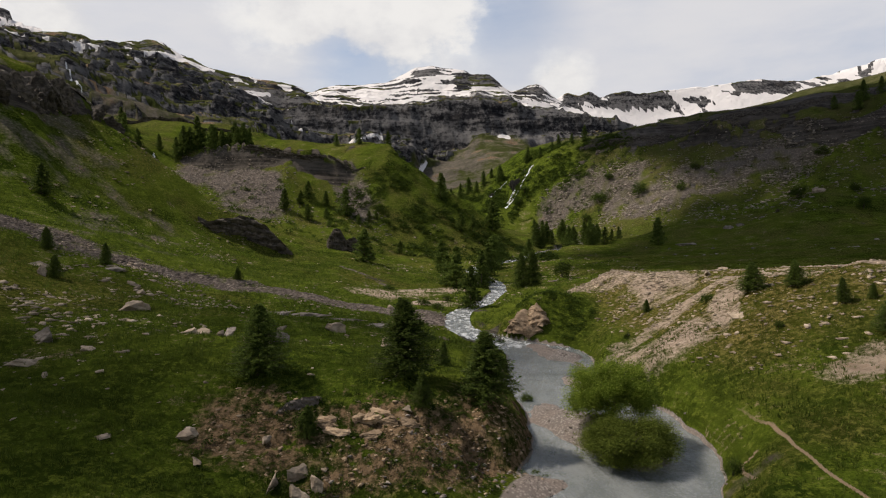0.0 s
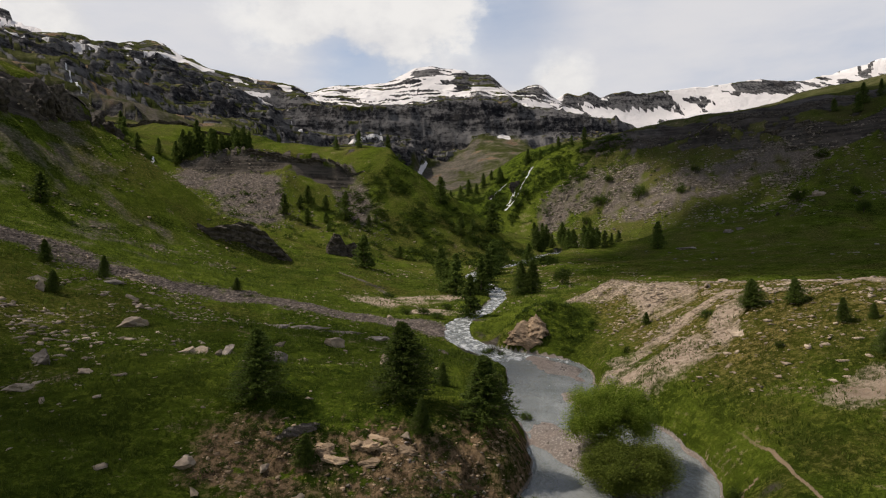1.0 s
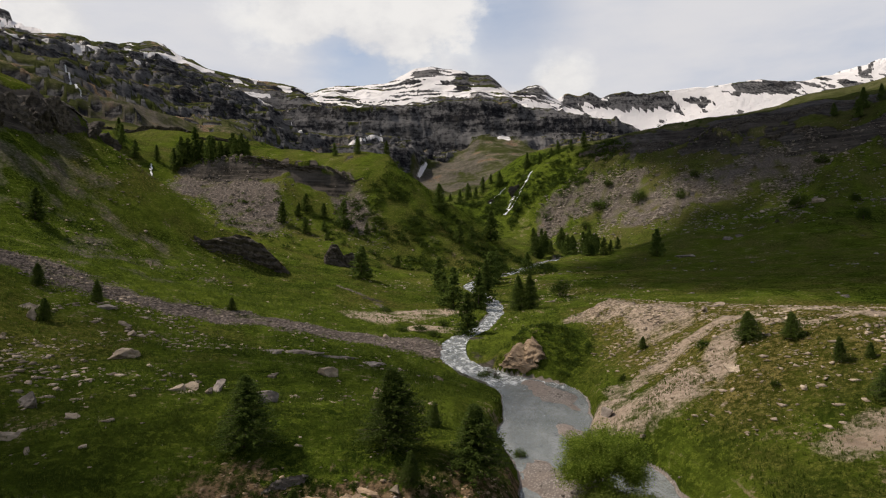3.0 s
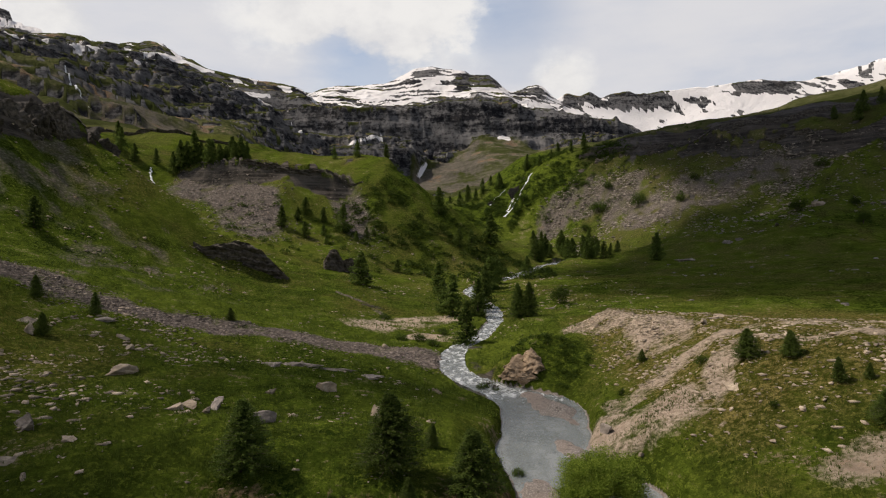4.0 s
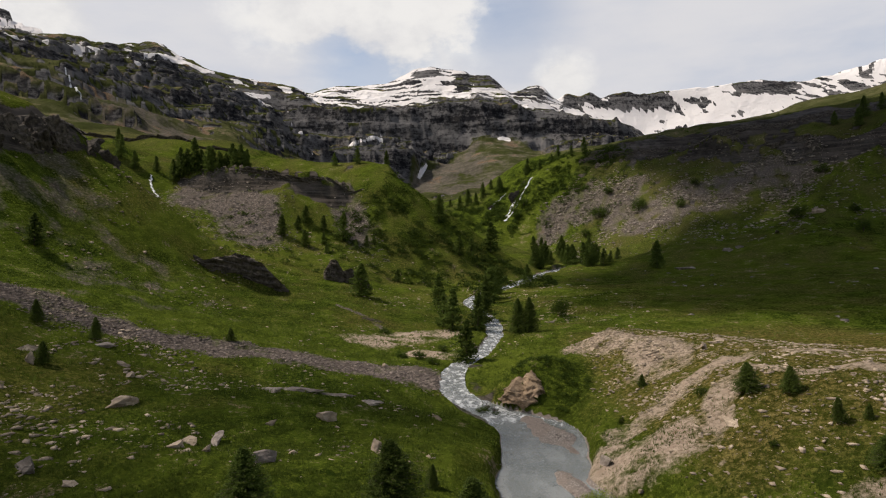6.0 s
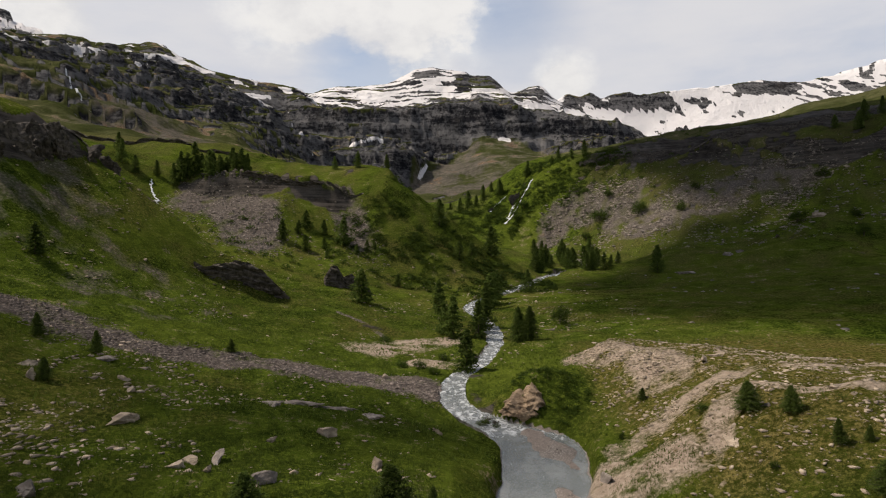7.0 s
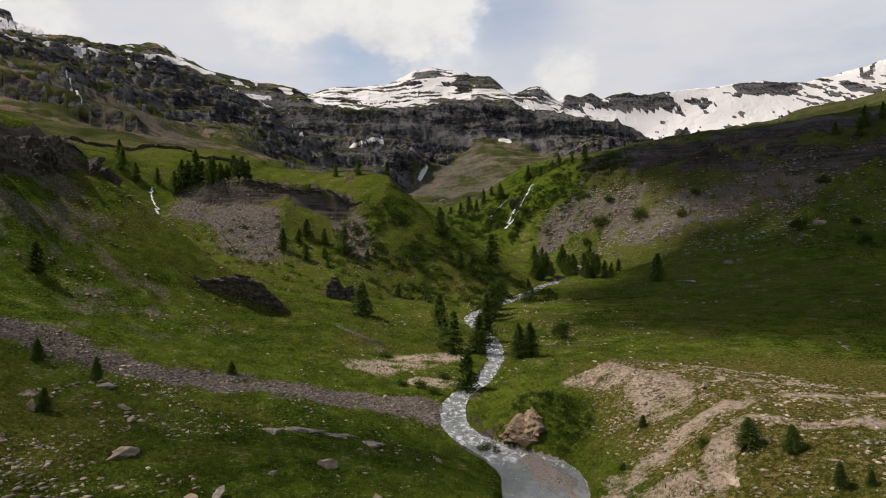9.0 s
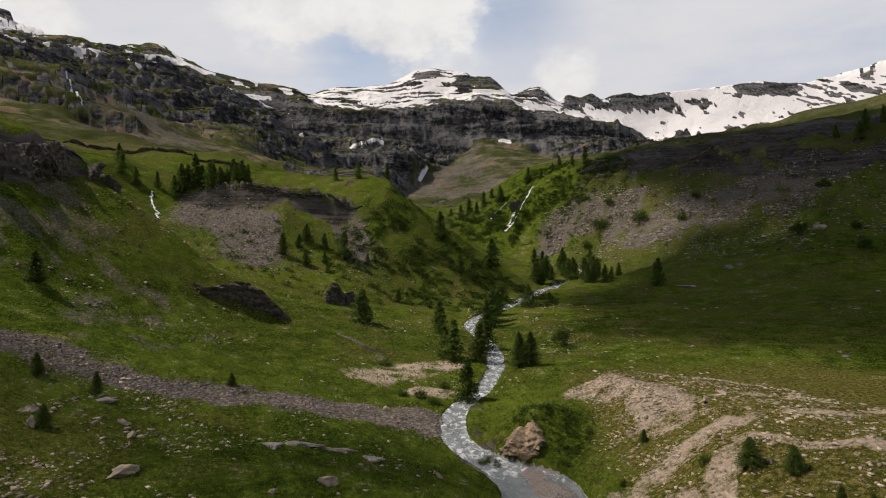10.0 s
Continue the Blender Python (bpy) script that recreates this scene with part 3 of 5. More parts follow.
# ---- materials ----
class Nodes:
    """A short hand for node trees."""

    def __init__(self, name):
        self.mat = bpy.data.materials.new(name)
        self.mat.use_nodes = True
        self.tree = self.mat.node_tree
        self.tree.nodes.clear()
        self.out = self.add("ShaderNodeOutputMaterial")

    def add(self, kind):
        return self.tree.nodes.new(kind)

    def put(self, socket, value):
        if isinstance(value, bpy.types.NodeSocket):
            self.tree.links.new(value, socket)
        elif isinstance(value, tuple) and len(value) == 3 and socket.type == "RGBA":
            socket.default_value = (*value, 1)
        else:
            socket.default_value = value

    def math(self, op, a, b=0.0, clamp=False):
        n = self.add("ShaderNodeMath")
        n.operation, n.use_clamp = op, clamp
        self.put(n.inputs[0], a), self.put(n.inputs[1], b)
        return n.outputs[0]

    def mix(self, fac, a, b):
        n = self.add("ShaderNodeMix")
        n.data_type = "RGBA"
        self.put(n.inputs[0], fac), self.put(n.inputs[6], a), self.put(n.inputs[7], b)
        return n.outputs[2]

    def noise(self, scale, detail=4.0, rough=0.5, vec=None, distort=0.0):
        n = self.add("ShaderNodeTexNoise")
        n.inputs["Scale"].default_value, n.inputs["Detail"].default_value = scale, detail
        n.inputs["Roughness"].default_value, n.inputs["Distortion"].default_value = rough, distort
        self.put(n.inputs["Vector"], vec if vec is not None else self.place())
        return n.outputs["Fac"]

    def cells(self, scale, vec=None, feature="F1"):
        n = self.add("ShaderNodeTexVoronoi")
        n.feature = feature
        n.inputs["Scale"].default_value = scale
        self.put(n.inputs["Vector"], vec if vec is not None else self.place())
        return n

    def place(self):
        return self.add("ShaderNodeNewGeometry").outputs["Position"]

    def object_place(self):
        return self.add("ShaderNodeTexCoord").outputs["Object"]

    def stretch(self, vec, scale):
        n = self.add("ShaderNodeVectorMath")
        n.operation = "MULTIPLY"
        self.put(n.inputs[0], vec)
        n.inputs[1].default_value = scale
        return n.outputs[0]

    def attr(self, name):
        n = self.add("ShaderNodeAttribute")
        n.attribute_name = name
        return n.outputs["Fac"]

    def remap(self, value, a, b, lo=0.0, hi=1.0):
        n = self.add("ShaderNodeMapRange")
        n.interpolation_type = "SMOOTHSTEP"
        self.put(n.inputs[0], value)
        for i, v in enumerate((a, b, lo, hi)):
            n.inputs[i + 1].default_value = v
        return n.outputs[0]

    def bump(self, height, strength, distance, normal=None):
        n = self.add("ShaderNodeBump")
        self.put(n.inputs["Strength"], strength), self.put(n.inputs["Distance"], distance), self.put(n.inputs["Height"], height)
        if normal is not None:
            self.put(n.inputs["Normal"], normal)
        return n.outputs[0]

    def surface(self, color, rough=0.9, normal=None, spec=0.3):
        b = self.add("ShaderNodeBsdfPrincipled")
        self.put(b.inputs["Base Color"], color), self.put(b.inputs["Roughness"], rough)
        self.put(b.inputs["Specular IOR Level"], spec)
        if normal is not None:
            self.put(b.inputs["Normal"], normal)
        self.tree.links.new(b.outputs[0], self.out.inputs[0])
        return b


def ground_material():
    k = Nodes("alpine_ground")
    fine, mid, wide = k.noise(1.6, 8, 0.75), k.noise(0.16, 10, 0.68), k.noise(0.012, 13, 0.7)
    speck = k.noise(5.5, 5, 0.75)
    # turf: dark, fresh and yellow-green tufts over broad patches
    g = k.mix(k.remap(mid, 0.42, 0.58), (0.02, 0.0348, 0.00522), (0.0818, 0.117, 0.013))
    g = k.mix(k.remap(fine, 0.48, 0.60, 0, 0.9), g, (0.133, 0.164, 0.0226))
    g = k.mix(k.remap(speck, 0.40, 0.52, 0.62, 0), g, (0.0157, 0.0278, 0.00435))
    tread = k.noise(1.0, 6, 0.62, k.stretch(k.place(), (0.16, 0.16, 2.2)))
    g = k.mix(k.remap(tread, 0.40, 0.50, 0.55, 0), g, (0.0226, 0.0365, 0.00522))
    g = k.mix(k.remap(wide, 0.42, 0.62, 0, 0.5), g, (0.107, 0.131, 0.0174))
    d = k.mix(k.remap(fine, 0.42, 0.6), (0.0452, 0.0452, 0.0087), (0.235, 0.184, 0.0653))
    d = k.mix(k.remap(mid, 0.45, 0.6, 0, 0.6), d, (0.0783, 0.0853, 0.0139))
    d = k.mix(k.remap(speck, 0.38, 0.52, 0.7, 0), d, (0.0209, 0.0218, 0.00435))

    d = k.mix(k.math("MULTIPLY", k.attr("far"), 1.9, True), d, k.mix(k.remap(wide, 0.4, 0.6), (0.0435, 0.047, 0.0191), (0.103, 0.0974, 0.0505)))

    crumb = k.noise(0.09, 9, 0.75)
    d = k.mix(k.math("MULTIPLY", k.math("MULTIPLY", k.attr("far"), 1.6, True), k.remap(crumb, 0.40, 0.54, 0.75, 0)), d, (0.030, 0.036, 0.013))

    def edge(name, hard=2.6, grain=0.85):
        n = k.math("ADD", k.math("MULTIPLY", mid, 0.6), k.math("MULTIPLY", fine, 0.4))
        n = k.math("MULTIPLY", k.math("SUBTRACT", n, 0.5), grain * 1.9)
        near = k.math("ADD", k.attr(name), n)
        far = k.math("ADD", k.attr(name), k.math("MULTIPLY", k.math("SUBTRACT", wide, 0.5), grain * 2.4))
        v = k.add("ShaderNodeMix")
        k.put(v.inputs[0], k.attr("far")), k.put(v.inputs[2], near), k.put(v.inputs[3], far)
        return k.math("ADD", k.math("MULTIPLY", k.math("SUBTRACT", v.outputs[0], 0.5), hard), 0.5, True)

    col = k.mix(k.math("MULTIPLY", edge("dry", 1.6, 0.6), 0.85), g, d)
    # stones showing through: sand and pale rubble
    chips = k.cells(2.6)
    sand = k.mix(k.remap(fine, 0.3, 0.7), (0.25, 0.19, 0.14), (0.50, 0.405, 0.32))
    sand = k.mix(k.remap(chips.outputs["Distance"], 0.05, 0.35, 0.5, 0), sand, (0.46, 0.40, 0.34))
    col = k.mix(edge("sand", 2.0, 1.9), col, sand)
    rub = k.cells(1.1)
    sc = k.mix(k.remap(rub.outputs["Distance"], 0.1, 0.6), (0.27, 0.225, 0.195), (0.085, 0.071, 0.063))
    sc = k.mix(k.remap(fine, 0.35, 0.7, 0, 0.6), sc, (0.17, 0.148, 0.13))
    sc_far = k.mix(k.remap(wide, 0.35, 0.65), (0.078, 0.072, 0.054), (0.145, 0.128, 0.106))
    sc_far = k.mix(k.remap(crumb, 0.42, 0.56, 0.65, 0), sc_far, (0.058, 0.052, 0.042))
    sc = k.mix(k.attr("far"), sc, sc_far)
    col = k.mix(edge("scree", 2.6, 0.9), col, sc)
    ea = k.mix(k.remap(fine, 0.4, 0.6), (0.05, 0.034, 0.02), (0.26, 0.175, 0.105))
    ea = k.mix(k.remap(speck, 0.5, 0.8, 0, 0.7), ea, (0.24, 0.2, 0.17))
    col = k.mix(k.math("MULTIPLY", edge("earth", 2.6, 2.2), 0.95), col, ea)
    gr = k.cells(4.0)
    gv = k.mix(k.remap(gr.outputs["Distance"], 0.1, 0.6), (0.48, 0.43, 0.39), (0.24, 0.21, 0.19))
    gv = k.mix(k.remap(mid, 0.4, 0.6, 0, 0.6), gv, (0.27, 0.22, 0.19))
    col = k.mix(edge("gravel", 4.0, 0.35), col, gv)
    col = k.mix(edge("path", 3.0, 0.5), col, (0.29, 0.215, 0.145))
    # bedded rock
    beds = k.noise(1.0, 11, 0.72, k.stretch(k.place(), (0.004, 0.004, 0.03)))
    crisp = k.noise(0.07, 9, 0.75, k.stretch(k.place(), (1, 0.5, 1)))
    rk = k.mix(k.remap(k.math("ADD", k.math("MULTIPLY", beds, 0.5), k.math("MULTIPLY", crisp, 0.5)), 0.44, 0.56), (0.016, 0.0165, 0.0195), (0.150, 0.146, 0.146))
    rk = k.mix(k.remap(wide, 0.48, 0.7, 0, 0.55), rk, (0.070, 0.064, 0.058))
    rk_near = k.mix(k.remap(mid, 0.35, 0.65), (0.026, 0.023, 0.02), (0.085, 0.074, 0.063))
    rk_near = k.mix(k.remap(fine, 0.5, 0.7, 0, 0.5), rk_near, (0.03, 0.035, 0.014))
    layers = k.noise(1.0, 7, 0.7, k.stretch(k.place(), (0.035, 0.035, 0.75)))
    rk_near = k.mix(k.remap(layers, 0.46, 0.58, 0, 0.8), rk_near, (0.135, 0.115, 0.098))
    rk = k.mix(k.attr("far"), rk_near, rk)
    col = k.mix(edge("rock", 3.0, 0.7), col, rk)
    sn = edge("snow", 6.0, 0.75)
    col = k.mix(sn, col, (0.74, 0.715, 0.71))
    # relief
    dist = k.math("ADD", k.math("MULTIPLY", k.attr("far"), 22.0), 0.16)
    turf = k.bump(k.math("ADD", k.math("ADD", fine, mid), k.math("MULTIPLY", speck, 0.6)), 1.0, 0.45)
    rub_b = k.bump(k.math("MULTIPLY", k.math("MULTIPLY", rub.outputs["Distance"], -1.0), k.attr("scree")), 0.7, 0.5, turf)
    crag = k.bump(k.math("ADD", k.math("MULTIPLY", k.noise(0.03, 13, 0.72), k.remap(k.attr("rock"), 0.1, 0.7, 0.35, 1.0)), k.math("MULTIPLY", beds, 0.4)), 0.75, dist, rub_b)
    k.surface(col, 1.0, crag, 0.0)
    return k.mat


def rock_material(name, dark, light, stain, beds=0.6):
    k = Nodes(name)
    rnd = k.add("ShaderNodeNewGeometry").outputs["Random Per Island"]
    a, b = k.noise(0.9, 8, 0.65), k.noise(6, 5, 0.6)
    col = k.mix(k.remap(a, 0.3, 0.7), dark, light)
    col = k.mix(k.remap(b, 0.5, 0.75, 0, 0.6), col, stain)
    layers = k.noise(1.0, 6, 0.65, k.stretch(k.place(), (0.1, 0.1, 1.2)))
    col = k.mix(k.remap(layers, 0.42, 0.56, beds, 0), col, dark)
    v = k.remap(rnd, 0, 1, 0.65, 1.2)
    hsv = k.add("ShaderNodeHueSaturation")
    k.put(hsv.inputs["Value"], v), k.put(hsv.inputs["Color"], col)
    k.surface(hsv.outputs[0], 0.92, k.bump(k.math("ADD", a, k.math("MULTIPLY", b, 0.4)), 0.8, 0.25), 0.2)
    return k.mat


def leaf_material(name, dark, light, thin=0.35):
    k = Nodes(name)
    rnd = k.add("ShaderNodeNewGeometry").outputs["Random Per Island"]
    obj = k.add("ShaderNodeObjectInfo").outputs["Random"]
    col = k.mix(k.remap(rnd, 0, 1), dark, light)
    hsv = k.add("ShaderNodeHueSaturation")
    k.put(hsv.inputs["Value"], k.remap(obj, 0, 1, 0.8, 1.25)), k.put(hsv.inputs["Color"], col)
    b = k.surface(hsv.outputs[0], 0.75, None, 0.08)
    t = k.add("ShaderNodeBsdfTranslucent")
    k.put(t.inputs[0], hsv.outputs[0])
    m = k.add("ShaderNodeMixShader")
    m.inputs[0].default_value = thin
    k.tree.links.new(b.outputs[0], m.inputs[1])
    k.tree.links.new(t.outputs[0], m.inputs[2])
    k.tree.links.new(m.outputs[0], k.out.inputs[0])
    return k.mat


def bark_material():
    k = Nodes("bark")
    n = k.noise(3.0, 6, 0.6, k.stretch(k.object_place(), (4, 4, 0.8)))
    k.surface(k.mix(k.remap(n, 0.3, 0.7), (0.035, 0.026, 0.02), (0.12, 0.095, 0.075)), 0.95, k.bump(n, 0.8, 0.05))
    return k.mat


def water_material():
    k = Nodes("stream_water")
    flow = k.stretch(k.place(), (1.0, 0.45, 1.0))
    a, b = k.noise(1.3, 6, 0.6, flow, 0.4), k.noise(0.35, 5, 0.55, flow)
    body = k.mix(k.remap(b, 0.35, 0.65), (0.205, 0.225, 0.228), (0.33, 0.35, 0.352))
    streak = k.noise(0.8, 7, 0.62, k.stretch(k.place(), (1.0, 0.8, 1.0)), 0.8)
    foam = k.math("ADD", k.math("MULTIPLY", k.attr("rapid"), 0.62), k.math("MULTIPLY", k.math("SUBTRACT", streak, 0.5), 2.4))
    foam = k.remap(foam, 0.48, 1.08)
    foam = k.math("MULTIPLY", foam, k.remap(k.attr("rapid"), 0.03, 0.4))
    col = k.mix(foam, body, (0.56, 0.575, 0.58))
    rough = k.remap(foam, 0, 1, 0.18, 0.8)
    s = k.surface(col, rough, k.bump(k.math("ADD", a, k.math("MULTIPLY", k.noise(4, 4, 0.65, flow), 0.5)), 0.7, 0.16), 0.5)
    clear = k.add("ShaderNodeBsdfTransparent")
    clear.inputs[0].default_value = (0.72, 0.82, 0.82, 1)
    m = k.add("ShaderNodeMixShader")
    k.put(m.inputs[0], k.remap(foam, 0, 1, 0.55, 1.0))
    k.tree.links.new(clear.outputs[0], m.inputs[1])
    k.tree.links.new(s.outputs[0], m.inputs[2])
    k.tree.links.new(m.outputs[0], k.out.inputs[0])
    return k.mat


def plain_material(name, a, b, scale, rough=0.9):
    k = Nodes(name)
    n = k.noise(scale, 6, 0.6)
    k.surface(k.mix(k.remap(n, 0.3, 0.7), a, b), rough, k.bump(n, 0.5, 0.1))
    return k.mat


GROUND = ground_material()
WATER = water_material()
PALE_ROCK = rock_material("pale_limestone", (0.22, 0.175, 0.13), (0.52, 0.425, 0.325), (0.24, 0.20, 0.14))
GREY_ROCK = rock_material("grey_rock", (0.13, 0.11, 0.096), (0.36, 0.31, 0.27), (0.12, 0.115, 0.08))
DARK_ROCK = rock_material("dark_slate", (0.030, 0.026, 0.022), (0.165, 0.14, 0.118), (0.07, 0.068, 0.04), 0.35)
TAN_ROCK = rock_material("tan_rock", (0.23, 0.165, 0.11), (0.50, 0.37, 0.245), (0.20, 0.16, 0.10), 0.25)
TALUS_ROCK = rock_material("talus_limestone", (0.16, 0.137, 0.118), (0.42, 0.36, 0.31), (0.19, 0.17, 0.13))
SCREE_ROCK = rock_material("scree_stone", (0.105, 0.083, 0.072), (0.31, 0.255, 0.222), (0.15, 0.13, 0.105))
BARK = bark_material()
NEEDLES = leaf_material("larch_needles", (0.050, 0.080, 0.015), (0.110, 0.146, 0.031), 0.45)
WILLOW = leaf_material("willow_leaves", (0.095, 0.150, 0.014), (0.27, 0.34, 0.052), 0.5)
OSIER = leaf_material("osier_leaves", (0.055, 0.080, 0.011), (0.160, 0.190, 0.034), 0.45)
ALDER = leaf_material("alder_leaves", (0.022, 0.042, 0.006), (0.070, 0.100, 0.015), 0.35)
BLADES = leaf_material("grass_blades", (0.046, 0.074, 0.009), (0.110, 0.138, 0.022), 0.35)
FALLS = plain_material("falling_water", (0.40, 0.41, 0.42), (0.78, 0.79, 0.80), 0.5, 0.6)


def cloud_material():
    """White vapour of the added shade clouds; lets part of the light pass."""
    k = Nodes("shade_cloud_white")
    b = k.surface(k.mix(k.noise(0.01), (0.8, 0.8, 0.8), (0.85, 0.85, 0.85)), 1.0, None, 0.0)
    clear = k.add("ShaderNodeBsdfTransparent")
    m = k.add("ShaderNodeMixShader")
    m.inputs[0].default_value = 0.52
    k.tree.links.new(clear.outputs[0], m.inputs[1])
    k.tree.links.new(b.outputs[0], m.inputs[2])
    k.tree.links.new(m.outputs[0], k.out.inputs[0])
    return k.mat


CLOUD = cloud_material()


# ---- the ground: one sheet, finer towards the view ----
def build_ground():
    side = np.radians(np.concatenate([np.linspace(-180, -60, 60, endpoint=False), np.linspace(-60, -43, 40, endpoint=False), np.linspace(-43, 43, 760),
                                      np.linspace(43, 60, 41)[1:], np.linspace(60, 180, 61)[1:-1]]))
    lr = np.concatenate([np.linspace(math.log(0.05), math.log(34), 70, endpoint=False), np.linspace(math.log(34), math.log(520), 480, endpoint=False),
                         np.linspace(math.log(520), math.log(1400), 90, endpoint=False), np.linspace(math.log(1400), math.log(2400), 230, endpoint=False), np.linspace(math.log(2400), math.log(4000), 150, endpoint=False), np.linspace(math.log(4000), math.log(4700), 8)])
    rr = np.exp(lr)
    A, R = np.meshgrid(side, rr)
    X, Y = np.sin(A) * R - 2.0, np.cos(A) * R - 3.0
    Z = height(X, Y)
    e = np.maximum(R * 0.006, 0.4)
    slope = np.hypot(height(X + e, Y) - Z, height(X, Y + e) - Z) / e
    n, c = len(rr), len(side)
    me = bpy.data.meshes.new("ground")
    me.vertices.add(n * c)
    me.vertices.foreach_set("co", np.stack([X, Y, Z], -1).astype(np.float32).ravel())
    i, j = np.meshgrid(np.arange(n - 1), np.arange(c), indexing="ij")
    j2 = (j + 1) % c
    quads = np.stack([i * c + j, i * c + j2, (i + 1) * c + j2, (i + 1) * c + j], -1).reshape(-1, 4)[:, ::-1]
    me.loops.add(quads.size)
    me.loops.foreach_set("vertex_index", quads.astype(np.int32).ravel())
    me.polygons.add(len(quads))
    me.polygons.foreach_set("loop_start", np.arange(0, quads.size, 4, dtype=np.int32))
    me.polygons.foreach_set("use_smooth", np.ones(len(quads), bool))
    me.update(calc_edges=True)
    for name, values in cover(X, Y, Z, slope).items():
        me.attributes.new(name, "FLOAT", "POINT").data.foreach_set("value", np.clip(values, 0, 1).astype(np.float32).ravel())
    me.materials.append(GROUND)
    return tagged(new("ground", me), "green alpine valley ground with rocky slopes and snowy mountains", "ground", kind="structure")


ground = build_ground()


def build_stream():
    ys = np.linspace(4, 344, 900)
    xs, zs, w = smooth_interp(ys, 1), smooth_interp(ys, 2), smooth_interp(ys, 3) + 0.75
    k = 17
    J = np.linspace(-1, 1, k)
    X, Y = xs[:, None] + w[:, None] * J, np.repeat(ys[:, None], k, 1)
    rapid = np.repeat((step(82, 99, ys) * (0.75 + 0.25 * np.sin(ys * 0.7)) + 0.3 * step(56, 84, ys) + 0.12)[:, None], k, 1)
    Z = zs[:, None] + fbm(X, Y, 1.6, 3, 51) * (0.03 + 0.22 * rapid)
    me = bpy.data.meshes.new("water")
    faces = [(i * k + j, i * k + j + 1, (i + 1) * k + j + 1, (i + 1) * k + j) for i in range(len(ys) - 1) for j in range(k - 1)]
    me.from_pydata(np.stack([X, Y, Z], -1).reshape(-1, 3).tolist(), [], faces)
    me.polygons.foreach_set("use_smooth", np.ones(len(faces), bool))
    me.attributes.new("rapid", "FLOAT", "POINT").data.foreach_set("value", np.clip(rapid, 0, 1).astype(np.float32).ravel())
    me.materials.append(WATER)
    return tagged(new("water", me), "shallow grey-blue mountain stream with white rapids over gravel", "stream", kind="structure")


build_stream()


def ground_at(x, y):
    return float(height(np.array([x]), np.array([y]))[0])


# ---- mesh helpers ----
def mesh_from(name, verts, faces, mat, smooth=False):
    me = bpy.data.meshes.new(name)
    me.from_pydata(np.asarray(verts).tolist(), [], [tuple(f) for f in faces])
    if smooth:
        me.polygons.foreach_set("use_smooth", np.ones(len(me.polygons), bool))
    me.materials.append(mat)
    me.update()
    return me


def part(name, me, parent, label=""):
    ob = new(name, me)
    ob.parent = parent
    if label:
        ob["label"] = label
    return ob


def leaf_quads(centres, sizes, rng, aspect=0.5, droop=0.0):
    """Small four-cornered leaves or sprays at the centres, turned at random."""
    n = len(centres)
    d = rng.normal(size=(n, 3))
    d[:, 2] = d[:, 2] * 0.6 - droop
    d /= np.linalg.norm(d, axis=1)[:, None]
    e = np.cross(d, rng.normal(size=(n, 3)))
    e /= np.linalg.norm(e, axis=1)[:, None]
    L, W = sizes[:, None] * d, (sizes * aspect)[:, None] * e
    verts = np.stack([centres - L * 0.5, centres + W * 0.5, centres + L * 0.6, centres - W * 0.5], 1).reshape(-1, 3)
    return verts, np.arange(n * 4).reshape(n, 4)


def tube(points, radii, sides=6):
    """A tapered tube along points."""
    verts, faces = [], []
    P = [Vector(p) for p in points]
    for i, p in enumerate(P):
        d = (P[min(i + 1, len(P) - 1)] - P[max(i - 1, 0)]).normalized()
        a = d.orthogonal().normalized()
        b = d.cross(a)
        for k in range(sides):
            t = 2 * math.pi * k / sides
            verts.append(p + (a * math.cos(t) + b * math.sin(t)) * radii[i])
    for i in range(len(P) - 1):
        for k in range(sides):
            k2 = (k + 1) % sides
            faces.append((i * sides + k, i * sides + k2, (i + 1) * sides + k2, (i + 1) * sides + k))
    return [tuple(v) for v in verts], faces


def join(pieces):
    verts, faces, base = [], [], 0
    for v, f in pieces:
        verts.extend(v)
        faces.extend([tuple(i + base for i in q) for q in f])
        base += len(v)
    return verts, faces


